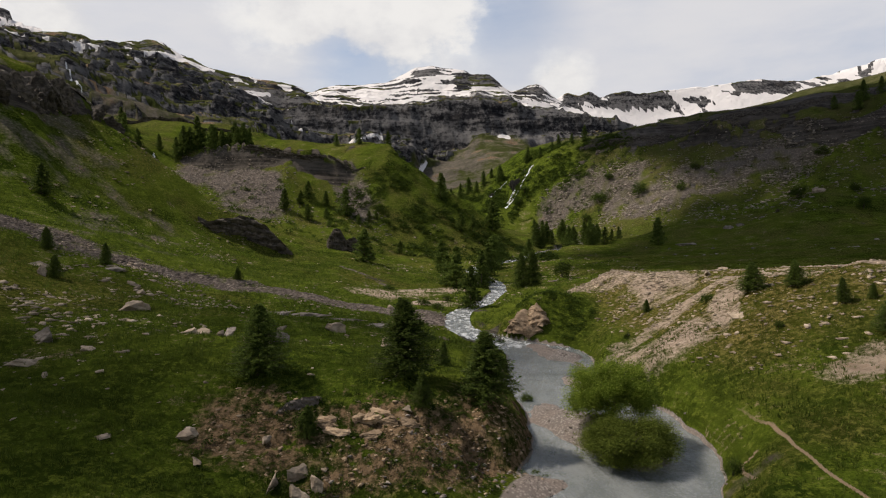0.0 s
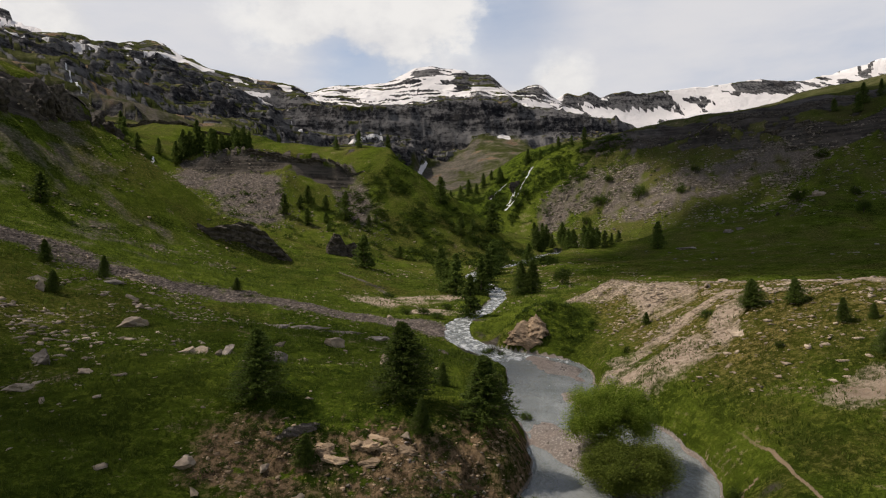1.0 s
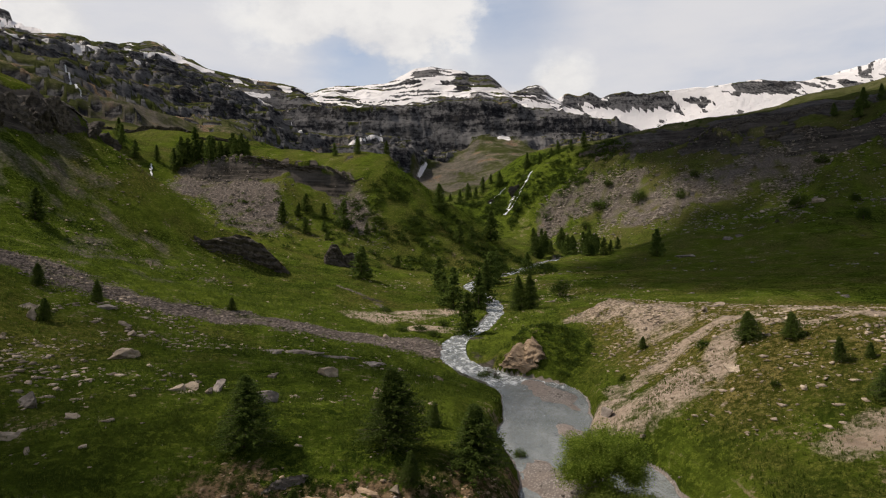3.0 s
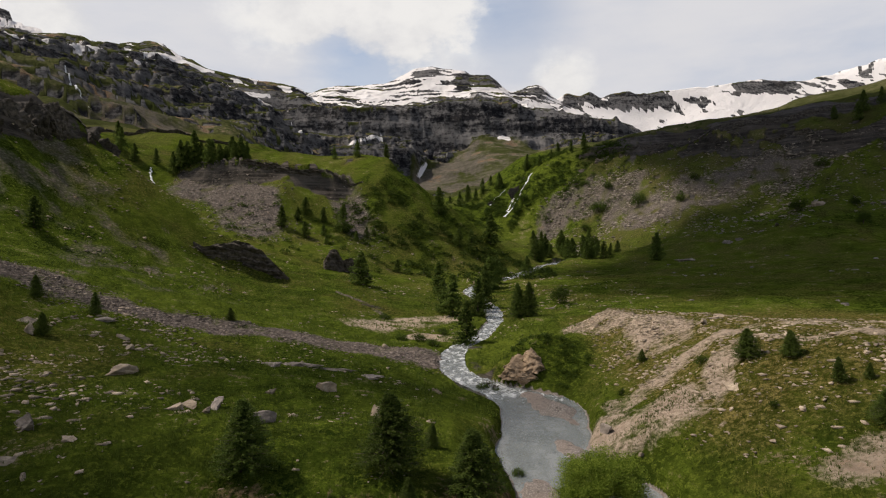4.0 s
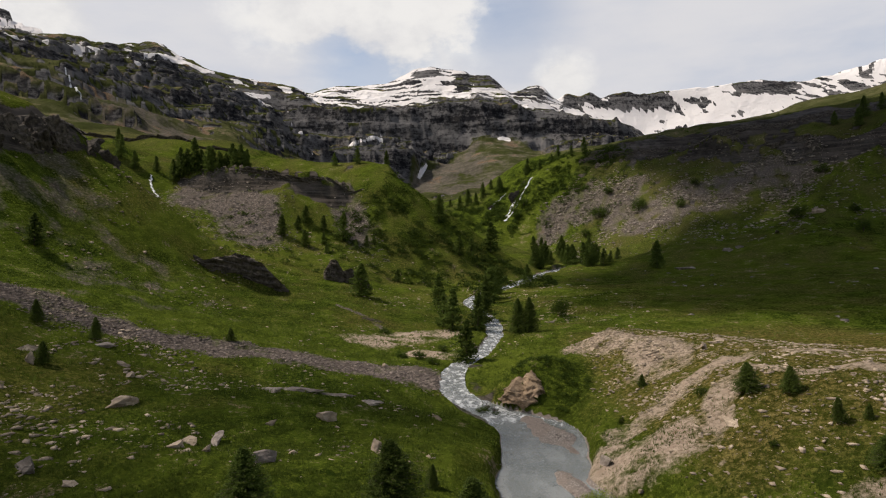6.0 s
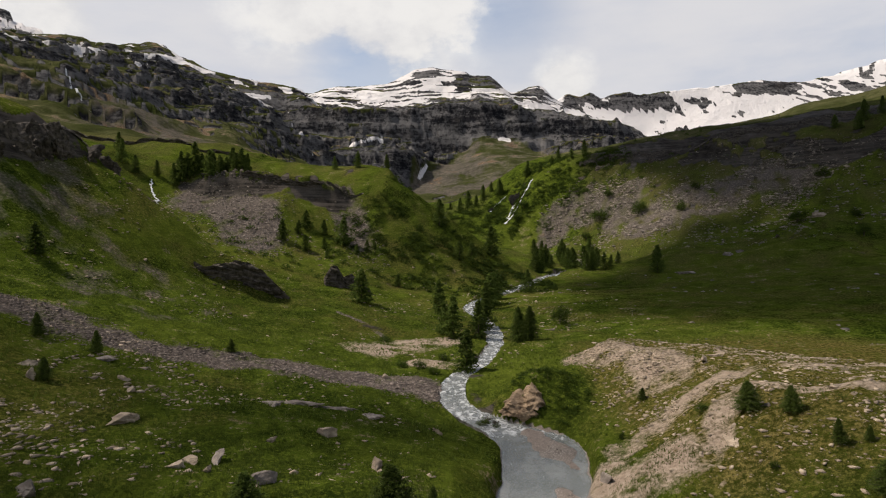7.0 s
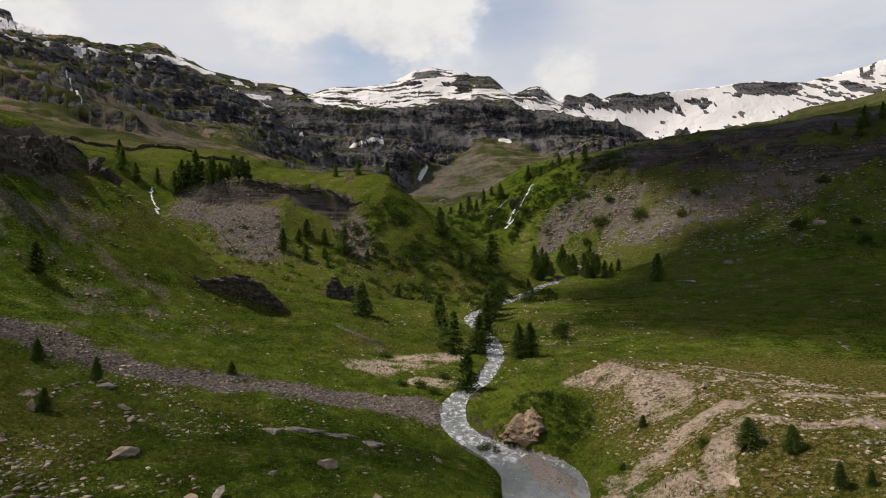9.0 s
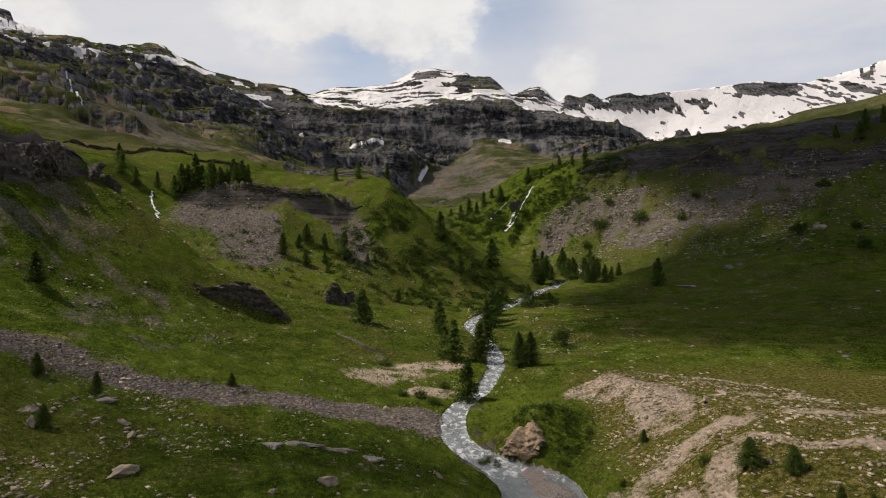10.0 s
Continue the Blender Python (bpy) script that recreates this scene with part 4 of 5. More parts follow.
# ---- conifers ----
def conifer_meshes(seed, fine):
    """Trunk and crown of a larch, one metre high: whorls of limbs that carry sprays of needles."""
    rng = np.random.default_rng(seed)
    bend = rng.normal(size=2) * 0.012
    axis = lambda f: np.array([bend[0] * math.sin(f * 3), bend[1] * math.sin(f * 2.4), f])
    pieces = [tube([axis(f) - (0, 0, 0.02 if f == 0 else 0) for f in np.linspace(0, 0.97, 8)], np.linspace(0.018, 0.002, 8), 6)]
    centres, sizes = [], []
    whorls, limbs, sprays = (46, 18, 38) if fine else (26, 10, 11)
    R = rng.uniform(0.31, 0.36)
    lean = rng.uniform(0, 6.28)
    for k in range(whorls):
        f = 0.05 + 0.93 * (k / (whorls - 1)) ** 0.95
        length = R * min(1, (1 - f) ** 0.78 * 1.15) * (1 if f > 0.14 else 0.8 + f * 1.4)
        for b in range(max(3, round(limbs * (1.0 - 0.5 * f)))):
            a = rng.uniform(0, 6.283)
            l = length * rng.uniform(0.62, 1.12) * (1 + 0.16 * math.cos(a - lean)) + 0.012
            rise = rng.uniform(-0.12, 0.22) + 0.35 * f
            root = axis(min(0.985, f + rng.uniform(-0.03, 0.03)))
            tip = root + np.array([math.cos(a) * l, math.sin(a) * l, l * rise])
            if fine and b % 3 == 0:
                pieces.append(tube([root, tip], [0.004, 0.001], 3))
            for q in range(sprays):
                u = rng.uniform(0.12, 1.05)
                c = root + (tip - root) * u + rng.normal(size=3) * 0.011
                c[2] -= 0.02 * u * u
                centres.append(c)
                sizes.append(rng.uniform(0.018, 0.036) if fine else rng.uniform(0.05, 0.095))
    v, f = leaf_quads(np.array(centres), np.array(sizes), rng, 0.42, 0.15)
    tv, tf = join(pieces)
    return mesh_from("trunk", tv, tf, BARK), mesh_from("crown", v, f, NEEDLES)


FINE = [conifer_meshes(100 + i, True) for i in range(4)]
COARSE = [conifer_meshes(200 + i, False) for i in range(6)]
count = [0]


def conifer(x, y, h, wide=1.0, fine=False, label="dark green larch tree standing in the meadow", group="larch trees"):
    count[0] += 1
    pool = FINE if fine else COARSE
    trunk, crown = pool[count[0] % len(pool)]
    ob = new("larch_tree")
    ob.location = (x, y, ground_at(x, y) - 0.05)
    ob.rotation_euler = (0, 0, count[0] * 2.4)
    ob.scale = (h * wide, h * wide, h)
    part("trunk", trunk, ob), part("crown", crown, ob)
    return tagged(ob, label, "tree", group)


near_label = "dark green larch on the grassy rise above the stream"
conifer(-15.1, 47.9, 5.8, 1.27, True, near_label, "larches on the rise")
conifer(-3.5, 48.6, 6.4, 1.3, True, near_label, "larches on the rise")
conifer(3.2, 47.2, 5.5, 1.45, True, near_label, "larches on the rise")
conifer(-1.5, 44.0, 2.6, 1.1, True, "young green larch growing on the eroded bank", "larches on the rise")
conifer(0.1, 55.9, 2.3, 1.0, True, "young green larch growing in the meadow", "larches on the rise")
stream_side = "tall dark green larch beside the stream"
for x, y, h, w in ((5.9, 125.5, 9.6, 1.0), (3.6, 157, 11, 1.0), (1.0, 162, 9, 0.9), (10.2, 157, 10, 0.9), (13, 172, 11, 0.85), (11, 166, 9, 0.8), (-0.5, 191, 11, 0.95),
                   (17.2, 207, 12.5, 0.85), (19, 214, 12, 0.85), (15.4, 203, 10, 0.9), (36.7, 252, 9.5, 1.0), (21.5, 226, 11, 0.9)):
    conifer(x, y, h, w, False, stream_side, "larches along the stream")
for x, y, h, w in ((19.2, 146, 8.8, 0.85), (21.9, 145, 8.6, 0.9)):
    conifer(x, y, h, w, True, "dark green larch of a pair on the bank", "pair of larches")
for x, y, h, w in ((-25.2, 190, 10.5, 1.25), (-17, 233, 5, 1.2), (-42.4, 258, 12, 1.0), (-57, 247, 7, 1.1), (-67.3, 250, 9, 1.0), (-62, 257, 6, 1.1), (-32.2, 256, 5, 1.0), (-36, 252, 4.5, 1.0), (-50, 252, 4.5, 1.1),
                   (-60, 262, 8, 1.0), (-52, 262, 7, 1.0), (-29.5, 259, 4, 1.1), (-47, 243, 4, 1.1), (-88.7, 130, 7, 1.2), (-1.2, 288, 13, 1.0), (8.4, 269, 9, 1.1), (24.2, 289, 15, 1.1), (14, 276, 8, 1.1)):
    conifer(x, y, h, w, False, "dark green larch on the hillside meadow", "larches on the hillside")
grove = np.random.default_rng(12)
for k in range(26):
    y = grove.uniform(300, 392)
    x = grove.uniform(-24, 16) + np.interp(y, (300, 340, 392), (62, 78, 84))
    if abs(x - float(smooth_interp(np.array([y]), 1)[0])) < 5:
        x -= 9
    conifer(x, y, grove.uniform(6, 13), 0.95, False, "dark green larch in the grove where the valley narrows", "larch grove")
for x, y, h in ((101.8, 278.6, 13), (81.5, 297, 9), (74, 301, 9.5), (86, 300, 6), (93, 312, 7)):
    conifer(x, y, h, 0.95, False, "dark green larch at the edge of the shaded meadow", "larches by the meadow")
for k in range(22):
    a = (k * 0.618) % 1
    conifer(-131 + 34 * a, 289 + 12 * ((k * 0.414) % 1), 11 + 6 * ((k * 0.73) % 1), 0.8, False, "dark larch in the stand on the rocky scarp", "larch stand on the scarp")
for x, y, h in ((-157, 290, 12), (-149, 287, 9), (-164, 300, 10), (-141, 292, 8), (-45, 318, 9), (-30, 322, 8), (-58, 320, 7)):
    conifer(x, y, h, 0.85, False, "dark larch on the grassy shelf above the scarp", "larch stand on the scarp")
for k, (x, y) in enumerate(((10, 515), (15.5, 520), (20, 523), (25, 528), (29, 531), (33, 535), (38, 536), (43, 538), (46.9, 537), (52, 534), (72, 525), (78, 524), (84, 522), (92, 519), (102, 516), (108, 512), (116, 508))):
    conifer(x + 7 * ((k * 0.37) % 1) - 3, y - 16 * ((k * 0.73) % 1), 7 + 7 * ((k * 0.618) % 1), 0.9, False, "dark larch on the crest of the spur", "larches on the spur")
for x, y, h in ((262, 372, 12), (270, 378, 14), (280, 376, 11), (291, 380, 13), (255, 384, 9), (300, 384, 12)):
    conifer(x, y, h, 0.9, False, "dark larch on top of the rock band", "larches above the rock band")


# ---- shrubs ----
def shrub_meshes(seed, leaves, leaf, mat, stems=7, flat=0.75, clumps=16, low=0.12, stem=0.016):
    """A round bush one metre across: stems from one root and a crown of leaves in uneven clumps."""
    rng = np.random.default_rng(seed)
    tubes, centres, sizes = [], [], []
    for k in range(stems):
        a, out = 6.283 * k / stems + rng.uniform(-0.4, 0.4), rng.uniform(0.1, 0.34)
        tip = np.array([math.cos(a) * out, math.sin(a) * out, flat * rng.uniform(0.55, 0.85)])
        tubes.append(tube([(0, 0, -0.03), tip * (0.4, 0.4, 0.55), tip], [stem, stem * 0.7, stem * 0.25], 4))
    lumps = []
    for k in range(clumps):
        a, r = k * 2.4 + rng.uniform(-0.4, 0.4), 0.38 * math.sqrt((k + 0.5) / clumps)
        top = math.sqrt(1 - (r / 0.46) ** 2)
        z = low + (0.84 - low) * top * (1 - 0.95 * rng.uniform(0, 1) ** 1.3)
        lumps.append((np.array([math.cos(a) * r, math.sin(a) * r, flat * z]), rng.uniform(0.55, 1.0) * 0.8 / clumps ** 0.5 + 0.02))
    for c, s in lumps:
        n = int(leaves * s / 3)
        d = rng.normal(size=(n, 3))
        d /= np.linalg.norm(d, axis=1)[:, None]
        p = c + d * s * rng.uniform(0.1, 1.5, n)[:, None] * (1, 1, 1.15)
        p[:, 2] = np.maximum(p[:, 2], 0.03)
        centres.append(p)
        sizes.append(rng.uniform(0.6, 1.3, n) * leaf)
    v, f = leaf_quads(np.concatenate(centres), np.concatenate(sizes), rng, 0.55)
    tv, tf = join(tubes)
    return mesh_from("stems", tv, tf, BARK), mesh_from("crown", v, f, mat), (v, f)


WILLOWS = [shrub_meshes(7, 40000, 0.0155, WILLOW, 34, 0.85, 84, 0.13, 0.005)]
OSIERS = [shrub_meshes(8, 40000, 0.0155, OSIER, 16, 0.62, 70, 0.06, 0.006)]
ALDERS = [shrub_meshes(20 + i, 3600, 0.042, ALDER, 6, 0.65) for i in range(3)]


def shrub(x, y, wide, tall, pool, k, label, group, name="shrub"):
    stems, crown, _ = pool[k % len(pool)]
    ob = new(name)
    ob.location = (x, y, ground_at(x, y) - 0.05)
    ob.rotation_euler = (0, 0, k * 1.7)
    ob.scale = (wide, wide, tall)
    part("stems", stems, ob), part("crown", crown, ob)
    return tagged(ob, label, "shrub", group)


shrub(14.1, 49.6, 8.6, 6.9, WILLOWS, 0, "tall bright green willow on the gravel island", "willows", "willow_shrub")
shrub(14.2, 45.2, 8.4, 5.4, OSIERS, 0, "low dense green willow at the tip of the gravel island", "willows", "willow_shrub")
for x, y, h, w in ((35.2, 67.4, 3.4, 1.45), (38, 63.8, 2.8, 1.25), (38.6, 57, 2.4, 1.0), (41.3, 56.5, 1.5, 1.1), (38.2, 50, 3.0, 1.35), (31.3, 90.4, 1.9, 1.1), (-9.6, 41.8, 2.3, 1.3), (-51.6, 90, 3.4, 1.0),
                   (-51.5, 78, 3.0, 1.1), (-38.2, 109.4, 2.4, 1.2), (-62, 92, 3.4, 1.1)):
    conifer(x, y, h, w, True, "bushy young dark green conifer in the turf", "young conifers")
for k, (x, y, w, h) in enumerate(((32.7, 57.3, 1.0, 1.2), (32.6, 73, 1.9, 1.7), (25, 80, 1.0, 1.7), (34, 168, 6.5, 7.5), (20.2, 41, 1.4, 2.0), (8.8, 62, 1.6, 1.6), (7.4, 96, 2.6, 2.4), (9.6, 95, 2.2, 1.8),
                                  (-8, 128, 3, 2.4), (-4, 126, 3.4, 2.6), (-1, 122, 3, 2.2), (-14, 152, 4, 2.4), (1, 133, 3, 2.2))):
    shrub(x, y, w, h, ALDERS, k, "rounded dark green shrub in the turf", "shrubs")
for k, (x, y, w, h) in enumerate(((111.4, 418, 14, 12), (132, 397, 11, 14), (150, 371, 7, 9), (187, 311, 11, 11), (200, 280, 7, 9), (222, 345, 10, 8), (60, 470, 10, 10), (66, 478, 12, 9),
                                  (58, 480, 8, 8), (100, 410, 8, 8), (165, 385, 7, 8), (210, 300, 6, 7), (122, 432, 9, 8))):
    shrub(x, y, w, h, ALDERS, k, "dark green alder bush on the rubble slope", "alder bushes")


BARE = [shrub_meshes(60, 260, 0.035, ALDER, 22, 0.9, 16, 0.3)]
shrub(8.2, 97.2, 3.4, 3.0, BARE, 0, "nearly bare grey shrub at the water's edge", "bare shrubs")
shrub(9.4, 96.2, 2.8, 2.4, BARE, 3, "nearly bare grey shrub at the water's edge", "bare shrubs")


def scatter(name, spots, pool, mat, label, category, kind="stuff"):
    """Many small copies of the pool's meshes joined into one. Spots: rows of x, y, z, turn, width, height, pick."""
    V, Fc, base = [], [], 0
    for x, y, z, a, w, h, pick in spots:
        v, f = pool[int(pick) % len(pool)]
        c, s = math.cos(a), math.sin(a)
        V.append(np.stack([(v[:, 0] * c - v[:, 1] * s) * w + x, (v[:, 0] * s + v[:, 1] * c) * w + y, v[:, 2] * h + z], -1))
        Fc.append(f + base)
        base += len(v)
    V, Fc = np.concatenate(V).astype(np.float32), np.concatenate(Fc).astype(np.int32)
    me = bpy.data.meshes.new(name)
    me.vertices.add(len(V))
    me.vertices.foreach_set("co", V.ravel())
    k = Fc.shape[1]
    me.loops.add(Fc.size)
    me.loops.foreach_set("vertex_index", Fc.ravel())
    me.polygons.add(len(Fc))
    me.polygons.foreach_set("loop_start", np.arange(0, Fc.size, k, dtype=np.int32))
    me.update(calc_edges=True)
    me.materials.append(mat)
    return tagged(new(name, me), label, category, kind=kind)


def pick_spots(n, seed, density, box, size, flat=(0.6, 1.0), sink=0.25):
    """Spots on the ground by a density from 0 to 1 over a box of the plan; few large, many small."""
    rng = np.random.default_rng(seed)
    x, y = rng.uniform(box[0], box[1], n * 6), rng.uniform(box[2], box[3], n * 6)
    keep = rng.uniform(0, 1, n * 6) < density(x, y)
    x, y = x[keep][:n], y[keep][:n]
    m = len(x)
    w = size[0] * (size[1] / size[0]) ** (rng.uniform(0, 1, m) ** 2.2)
    h = w * rng.uniform(*flat, m)
    return np.stack([x, y, height(x, y) - h * sink, rng.uniform(0, 6.283, m), w, h, rng.integers(0, 99, m)], -1)


LOW_ALDER = [shrub_meshes(40 + i, 100, 0.16, ALDER, 3, 0.6)[2] for i in range(3)]
thick = lambda x, y: np.maximum(band(x, y, 18, (-16, 280), (4, 274), (24, 268), (42, 268)), 0.5 * band(x, y, 22, (-25, 262), (0, 250))) * step(-0.15, 0.15, fbm(x, y, 15, 3, 5) + 0.05)
scatter("alder_thicket", pick_spots(620, 3, thick, (-50, 50, 230, 305), (2.4, 6.0), (0.6, 1.0), 0.05), LOW_ALDER, ALDER, "low dark green alder thicket covering the hillside", "thicket")
thin = lambda x, y: np.maximum(band(x, y, 36, (30, 510), (75, 490), (112, 455)), 0.8 * band(x, y, 25, (-75, 248), (-45, 245))) * 0.85 + 0.1 * step(330, 400, y)
scatter("scattered_shrubs", pick_spots(900, 4, thin, (-110, 220, 215, 540), (1.4, 5), (0.7, 1.2), 0.05), LOW_ALDER, ALDER, "small dark green shrubs dotted over the slopes", "shrubs")

spur = lambda x, y: np.maximum(band(x, y, 20, (30, 495), (66, 476), (100, 470), (128, 476)), 0.8 * band(x, y, 14, (60, 520), (100, 515))) * step(-0.12, 0.1, fbm(x, y, 13, 3, 6) + 0.04)
scatter("spur_thicket", pick_spots(1300, 6, spur, (0, 150, 445, 545), (2.5, 6.5), (0.6, 1.0), 0.05), LOW_ALDER, ALDER, "dense green alder scrub covering the sunlit spur", "thicket")

knob = lambda x, y: np.maximum(band(x, y, 3.4, (15, 102.5), (20.5, 100.5), (21, 96.5), soft=0.9), 0.7 * band(x, y, 1.6, (15.5, 96.6), (19.5, 96.2)))
scatter("outcrop_plants", pick_spots(230, 8, knob, (8, 28, 92, 110), (0.6, 1.7), (0.5, 0.9), 0.05), LOW_ALDER, ALDER, "low green plants round the tan outcrop", "plants")


bank_plants = lambda x, y: band(x, y, 4.4, (-13, 42), (-9, 40.6), (-3, 41), (2.5, 42.8), (6.5, 46.5)) * step(-0.12, 0.2, fbm(x, y, 3, 3, 27)) + 0.5 * band(x, y, 1.4, (-8, 37), (-2, 39.5), (3, 42))
scatter("bank_plants", pick_spots(420, 5, bank_plants, (-18, 9, 35, 51), (0.35, 1.15), (0.5, 0.85), 0.05), LOW_ALDER, ALDER, "low green plants holding the eroded bank", "plants")


# ---- stones ----
def stone(seed, points=11, cuts=0, flat=0.7):
    """An angular stone about one metre across: the hull of a few scattered points, roughened where it is large."""
    rng = np.random.default_rng(seed)
    p = rng.normal(size=(points, 3))
    p /= np.linalg.norm(p, axis=1)[:, None]
    p = p * rng.uniform(0.45, 0.72, points)[:, None] * (1.22, 0.85, flat)
    bm = bmesh.new()
    for q in p:
        bm.verts.new(q)
    bmesh.ops.convex_hull(bm, input=bm.verts[:])
    bmesh.ops.delete(bm, geom=[v for v in bm.verts if not v.link_faces], context="VERTS")
    bmesh.ops.triangulate(bm, faces=bm.faces[:])
    if cuts:
        bmesh.ops.subdivide_edges(bm, edges=bm.edges[:], cuts=cuts, use_grid_fill=True)
        bmesh.ops.triangulate(bm, faces=bm.faces[:])
    bm.verts.index_update()
    v = np.array([q.co[:] for q in bm.verts])
    faces = np.array([[q.index for q in f.verts] for f in bm.faces])
    bm.free()
    if cuts:
        o = seed * 3.7
        d = np.stack([fbm(v[:, k - 1] * 3 + o, v[:, k - 2] * 3 - o, 1, 4, seed + k) for k in range(3)], -1)
        v = v + d * 0.09
    return v, faces


PEBBLES = [stone(300 + i, 9) for i in range(12)]
BOULDERS = [mesh_from("boulder", *stone(400 + i, 10, 5, 0.95), PALE_ROCK) for i in range(8)]
BOULDERS_GREY = [mesh_from("boulder", *stone(420 + i, 10, 5, 0.95), GREY_ROCK) for i in range(8)]


def boulder(x, y, w, d, h, k, grey=False, label="pale angular limestone boulder lying in the grass", group="boulders in the meadow", tilt=0.0):
    pool = BOULDERS_GREY if grey else BOULDERS
    ob = new("boulder", pool[k % len(pool)])
    ob.location = (x, y, ground_at(x, y) + h * 0.14)
    ob.rotation_euler = (radians(tilt), 0, k * 1.9)
    ob.scale = (w * 0.92, d * 0.92, h * 1.1)
    return tagged(ob, label, "boulder", group)


for k, (x, y, w, d, h, g) in enumerate(((-14, 77, 2.2, 1.9, 1.7, 0), (-23.4, 65.1, 3.4, 2.4, 1.7, 1), (-16.6, 57.5, 2.6, 2.0, 1.5, 1), (-36, 53, 2.5, 1.6, 1.7, 1), (-6.7, 66.2, 2.4, 1.8, 1.5, 0), (-19.6, 72.3, 1.3, 1.1, 1.1, 0),
                                        (0.2, 87, 2.2, 1.6, 1.0, 0), (-26.2, 60.5, 2.0, 1.6, 0.9, 0), (-25.6, 62.8, 1.6, 1.4, 1.1, 0), (-22.5, 59.5, 1.2, 1.0, 0.9, 0), (-17.7, 40.7, 1.8, 1.4, 0.8, 0), (-16, 38.6, 1.1, 0.9, 0.6, 0),
                                        (-33, 47.5, 3.0, 1.6, 0.7, 0), (-31, 51, 1.4, 1.1, 0.6, 0), (-11, 37.6, 1.3, 1.1, 1.1, 0), (-9.2, 37.3, 1.4, 1.0, 1.2, 0), (-8.2, 38.4, 1.2, 0.9, 1.1, 0), (-9.6, 39, 1.8, 1.2, 1.0, 0), (-10.2, 115, 1.8, 1.4, 1.2, 0),
                                        (31.7, 64, 2.6, 1.6, 0.9, 0), (33, 66.3, 1.3, 1.0, 0.7, 0), (20.3, 70.5, 1.7, 1.3, 1.6, 1), (42, 93, 2.8, 2.0, 0.7, 0), (43.5, 93.4, 2.2, 1.5, 0.7, 0), (44.8, 94.2, 2.0, 1.4, 0.6, 0), (45, 67, 2.0, 1.3, 0.6, 0),
                                        (-52.5, 77, 1.6, 1.2, 1.7, 0), (-55, 80, 2.2, 1.4, 1.2, 0), (-44, 84, 2.4, 1.6, 1.1, 0), (-42, 82, 1.8, 1.2, 1.0, 0), (-49.5, 88.5, 2.8, 2.0, 0.8, 1), (-24.5, 88, 3.2, 1.8, 0.8, 1), (-12.3, 41.2, 0.9, 0.8, 0.5, 0),
                                        (198, 310, 7.5, 4, 3.4, 0), (139, 287, 5, 3, 2.4, 1), (147, 290, 6, 3, 2, 1), (112, 270, 7, 3, 1.8, 1), (170, 300, 9, 3, 2.4, 1), (8.6, 98.6, 1.6, 1.2, 1.0, 1), (21.5, 62, 1.0, 0.8, 0.5, 0))):
    boulder(x, y, w, d, h, k, bool(g), "grey weathered boulder half sunk in the turf" if g else "pale angular limestone boulder lying in the grass")
boulder(-37.4, 71.9, 5.0, 3.2, 1.3, 2, False, "broad flat slab of pale pinkish limestone", tilt=8)


def crag(x, y, w, d, h, turn, seed, mat, label, tilt=0.0, up=0.2, level=5, roll=0.0):
    """A bedded rock outcrop: a cut block with ledges and cracks."""
    v, f = stone(seed, 16, 22 if level > 4 else 11, 0.9)
    q = v[:, 2] * 6 + fbm(v[:, 0] * 3, v[:, 1] * 3, 1, 3, seed) * 0.8
    ledge = (q - np.floor(q))
    grow = 1 + 0.12 * (step(0.1, 0.9, ledge) - 0.5) + fbm(v[:, 0] * 4 + v[:, 2] * 2, v[:, 1] * 4, 1, 5, seed + 3) * 0.3
    v = v * np.stack([grow, grow, 0.5 + 0.5 * grow], -1)
    ob = new("rock_outcrop", mesh_from("rock_outcrop", v, f, mat))
    ob.location = (x, y, ground_at(x, y) + h * up)
    ob.rotation_euler = (radians(tilt), radians(roll), radians(turn))
    ob.scale = (w, d, h)
    return tagged(ob, label, "rock", "rock outcrops")


crag(63, 500, 12, 5, 13, 30, 511, DARK_ROCK, "dark wet ledges behind the cascade", 0, -0.15, 4)
crag(44, 503, 8, 4, 7, 30, 512, DARK_ROCK, "dark wet ledges behind the thin cascade", 0, -0.15, 4)
crag(14.6, 95.8, 2.6, 1.6, 2.4, 10, 505, TAN_ROCK, "tan block of rock fallen beside the stream", 14, 0.02)
for k in range(9):
    crag(-8.6 + 0.72 * k + 0.5 * math.sin(5 * k), 42.6 + 0.8 * math.sin(2.3 * k), 1.5 + 0.5 * math.sin(3.1 * k), 0.9, 0.8 + 0.25 * math.cos(1.7 * k), -14 + 9 * math.sin(4 * k), 580 + k, TAN_ROCK,
         "broken pinkish ledge in the eroded bank", 18, -0.02, 4, 8 * math.sin(k))
for x, y, w in ((-25, 89, 4.0), (-20.5, 90.5, 4.6), (-15.5, 90, 5.0), (-10.5, 88, 3.6)):
    crag(x, y, w, 1.5, 0.9, -8, 590 + int(-x), GREY_ROCK, "low grey ledge showing through the turf", 6, 0.0, 4)

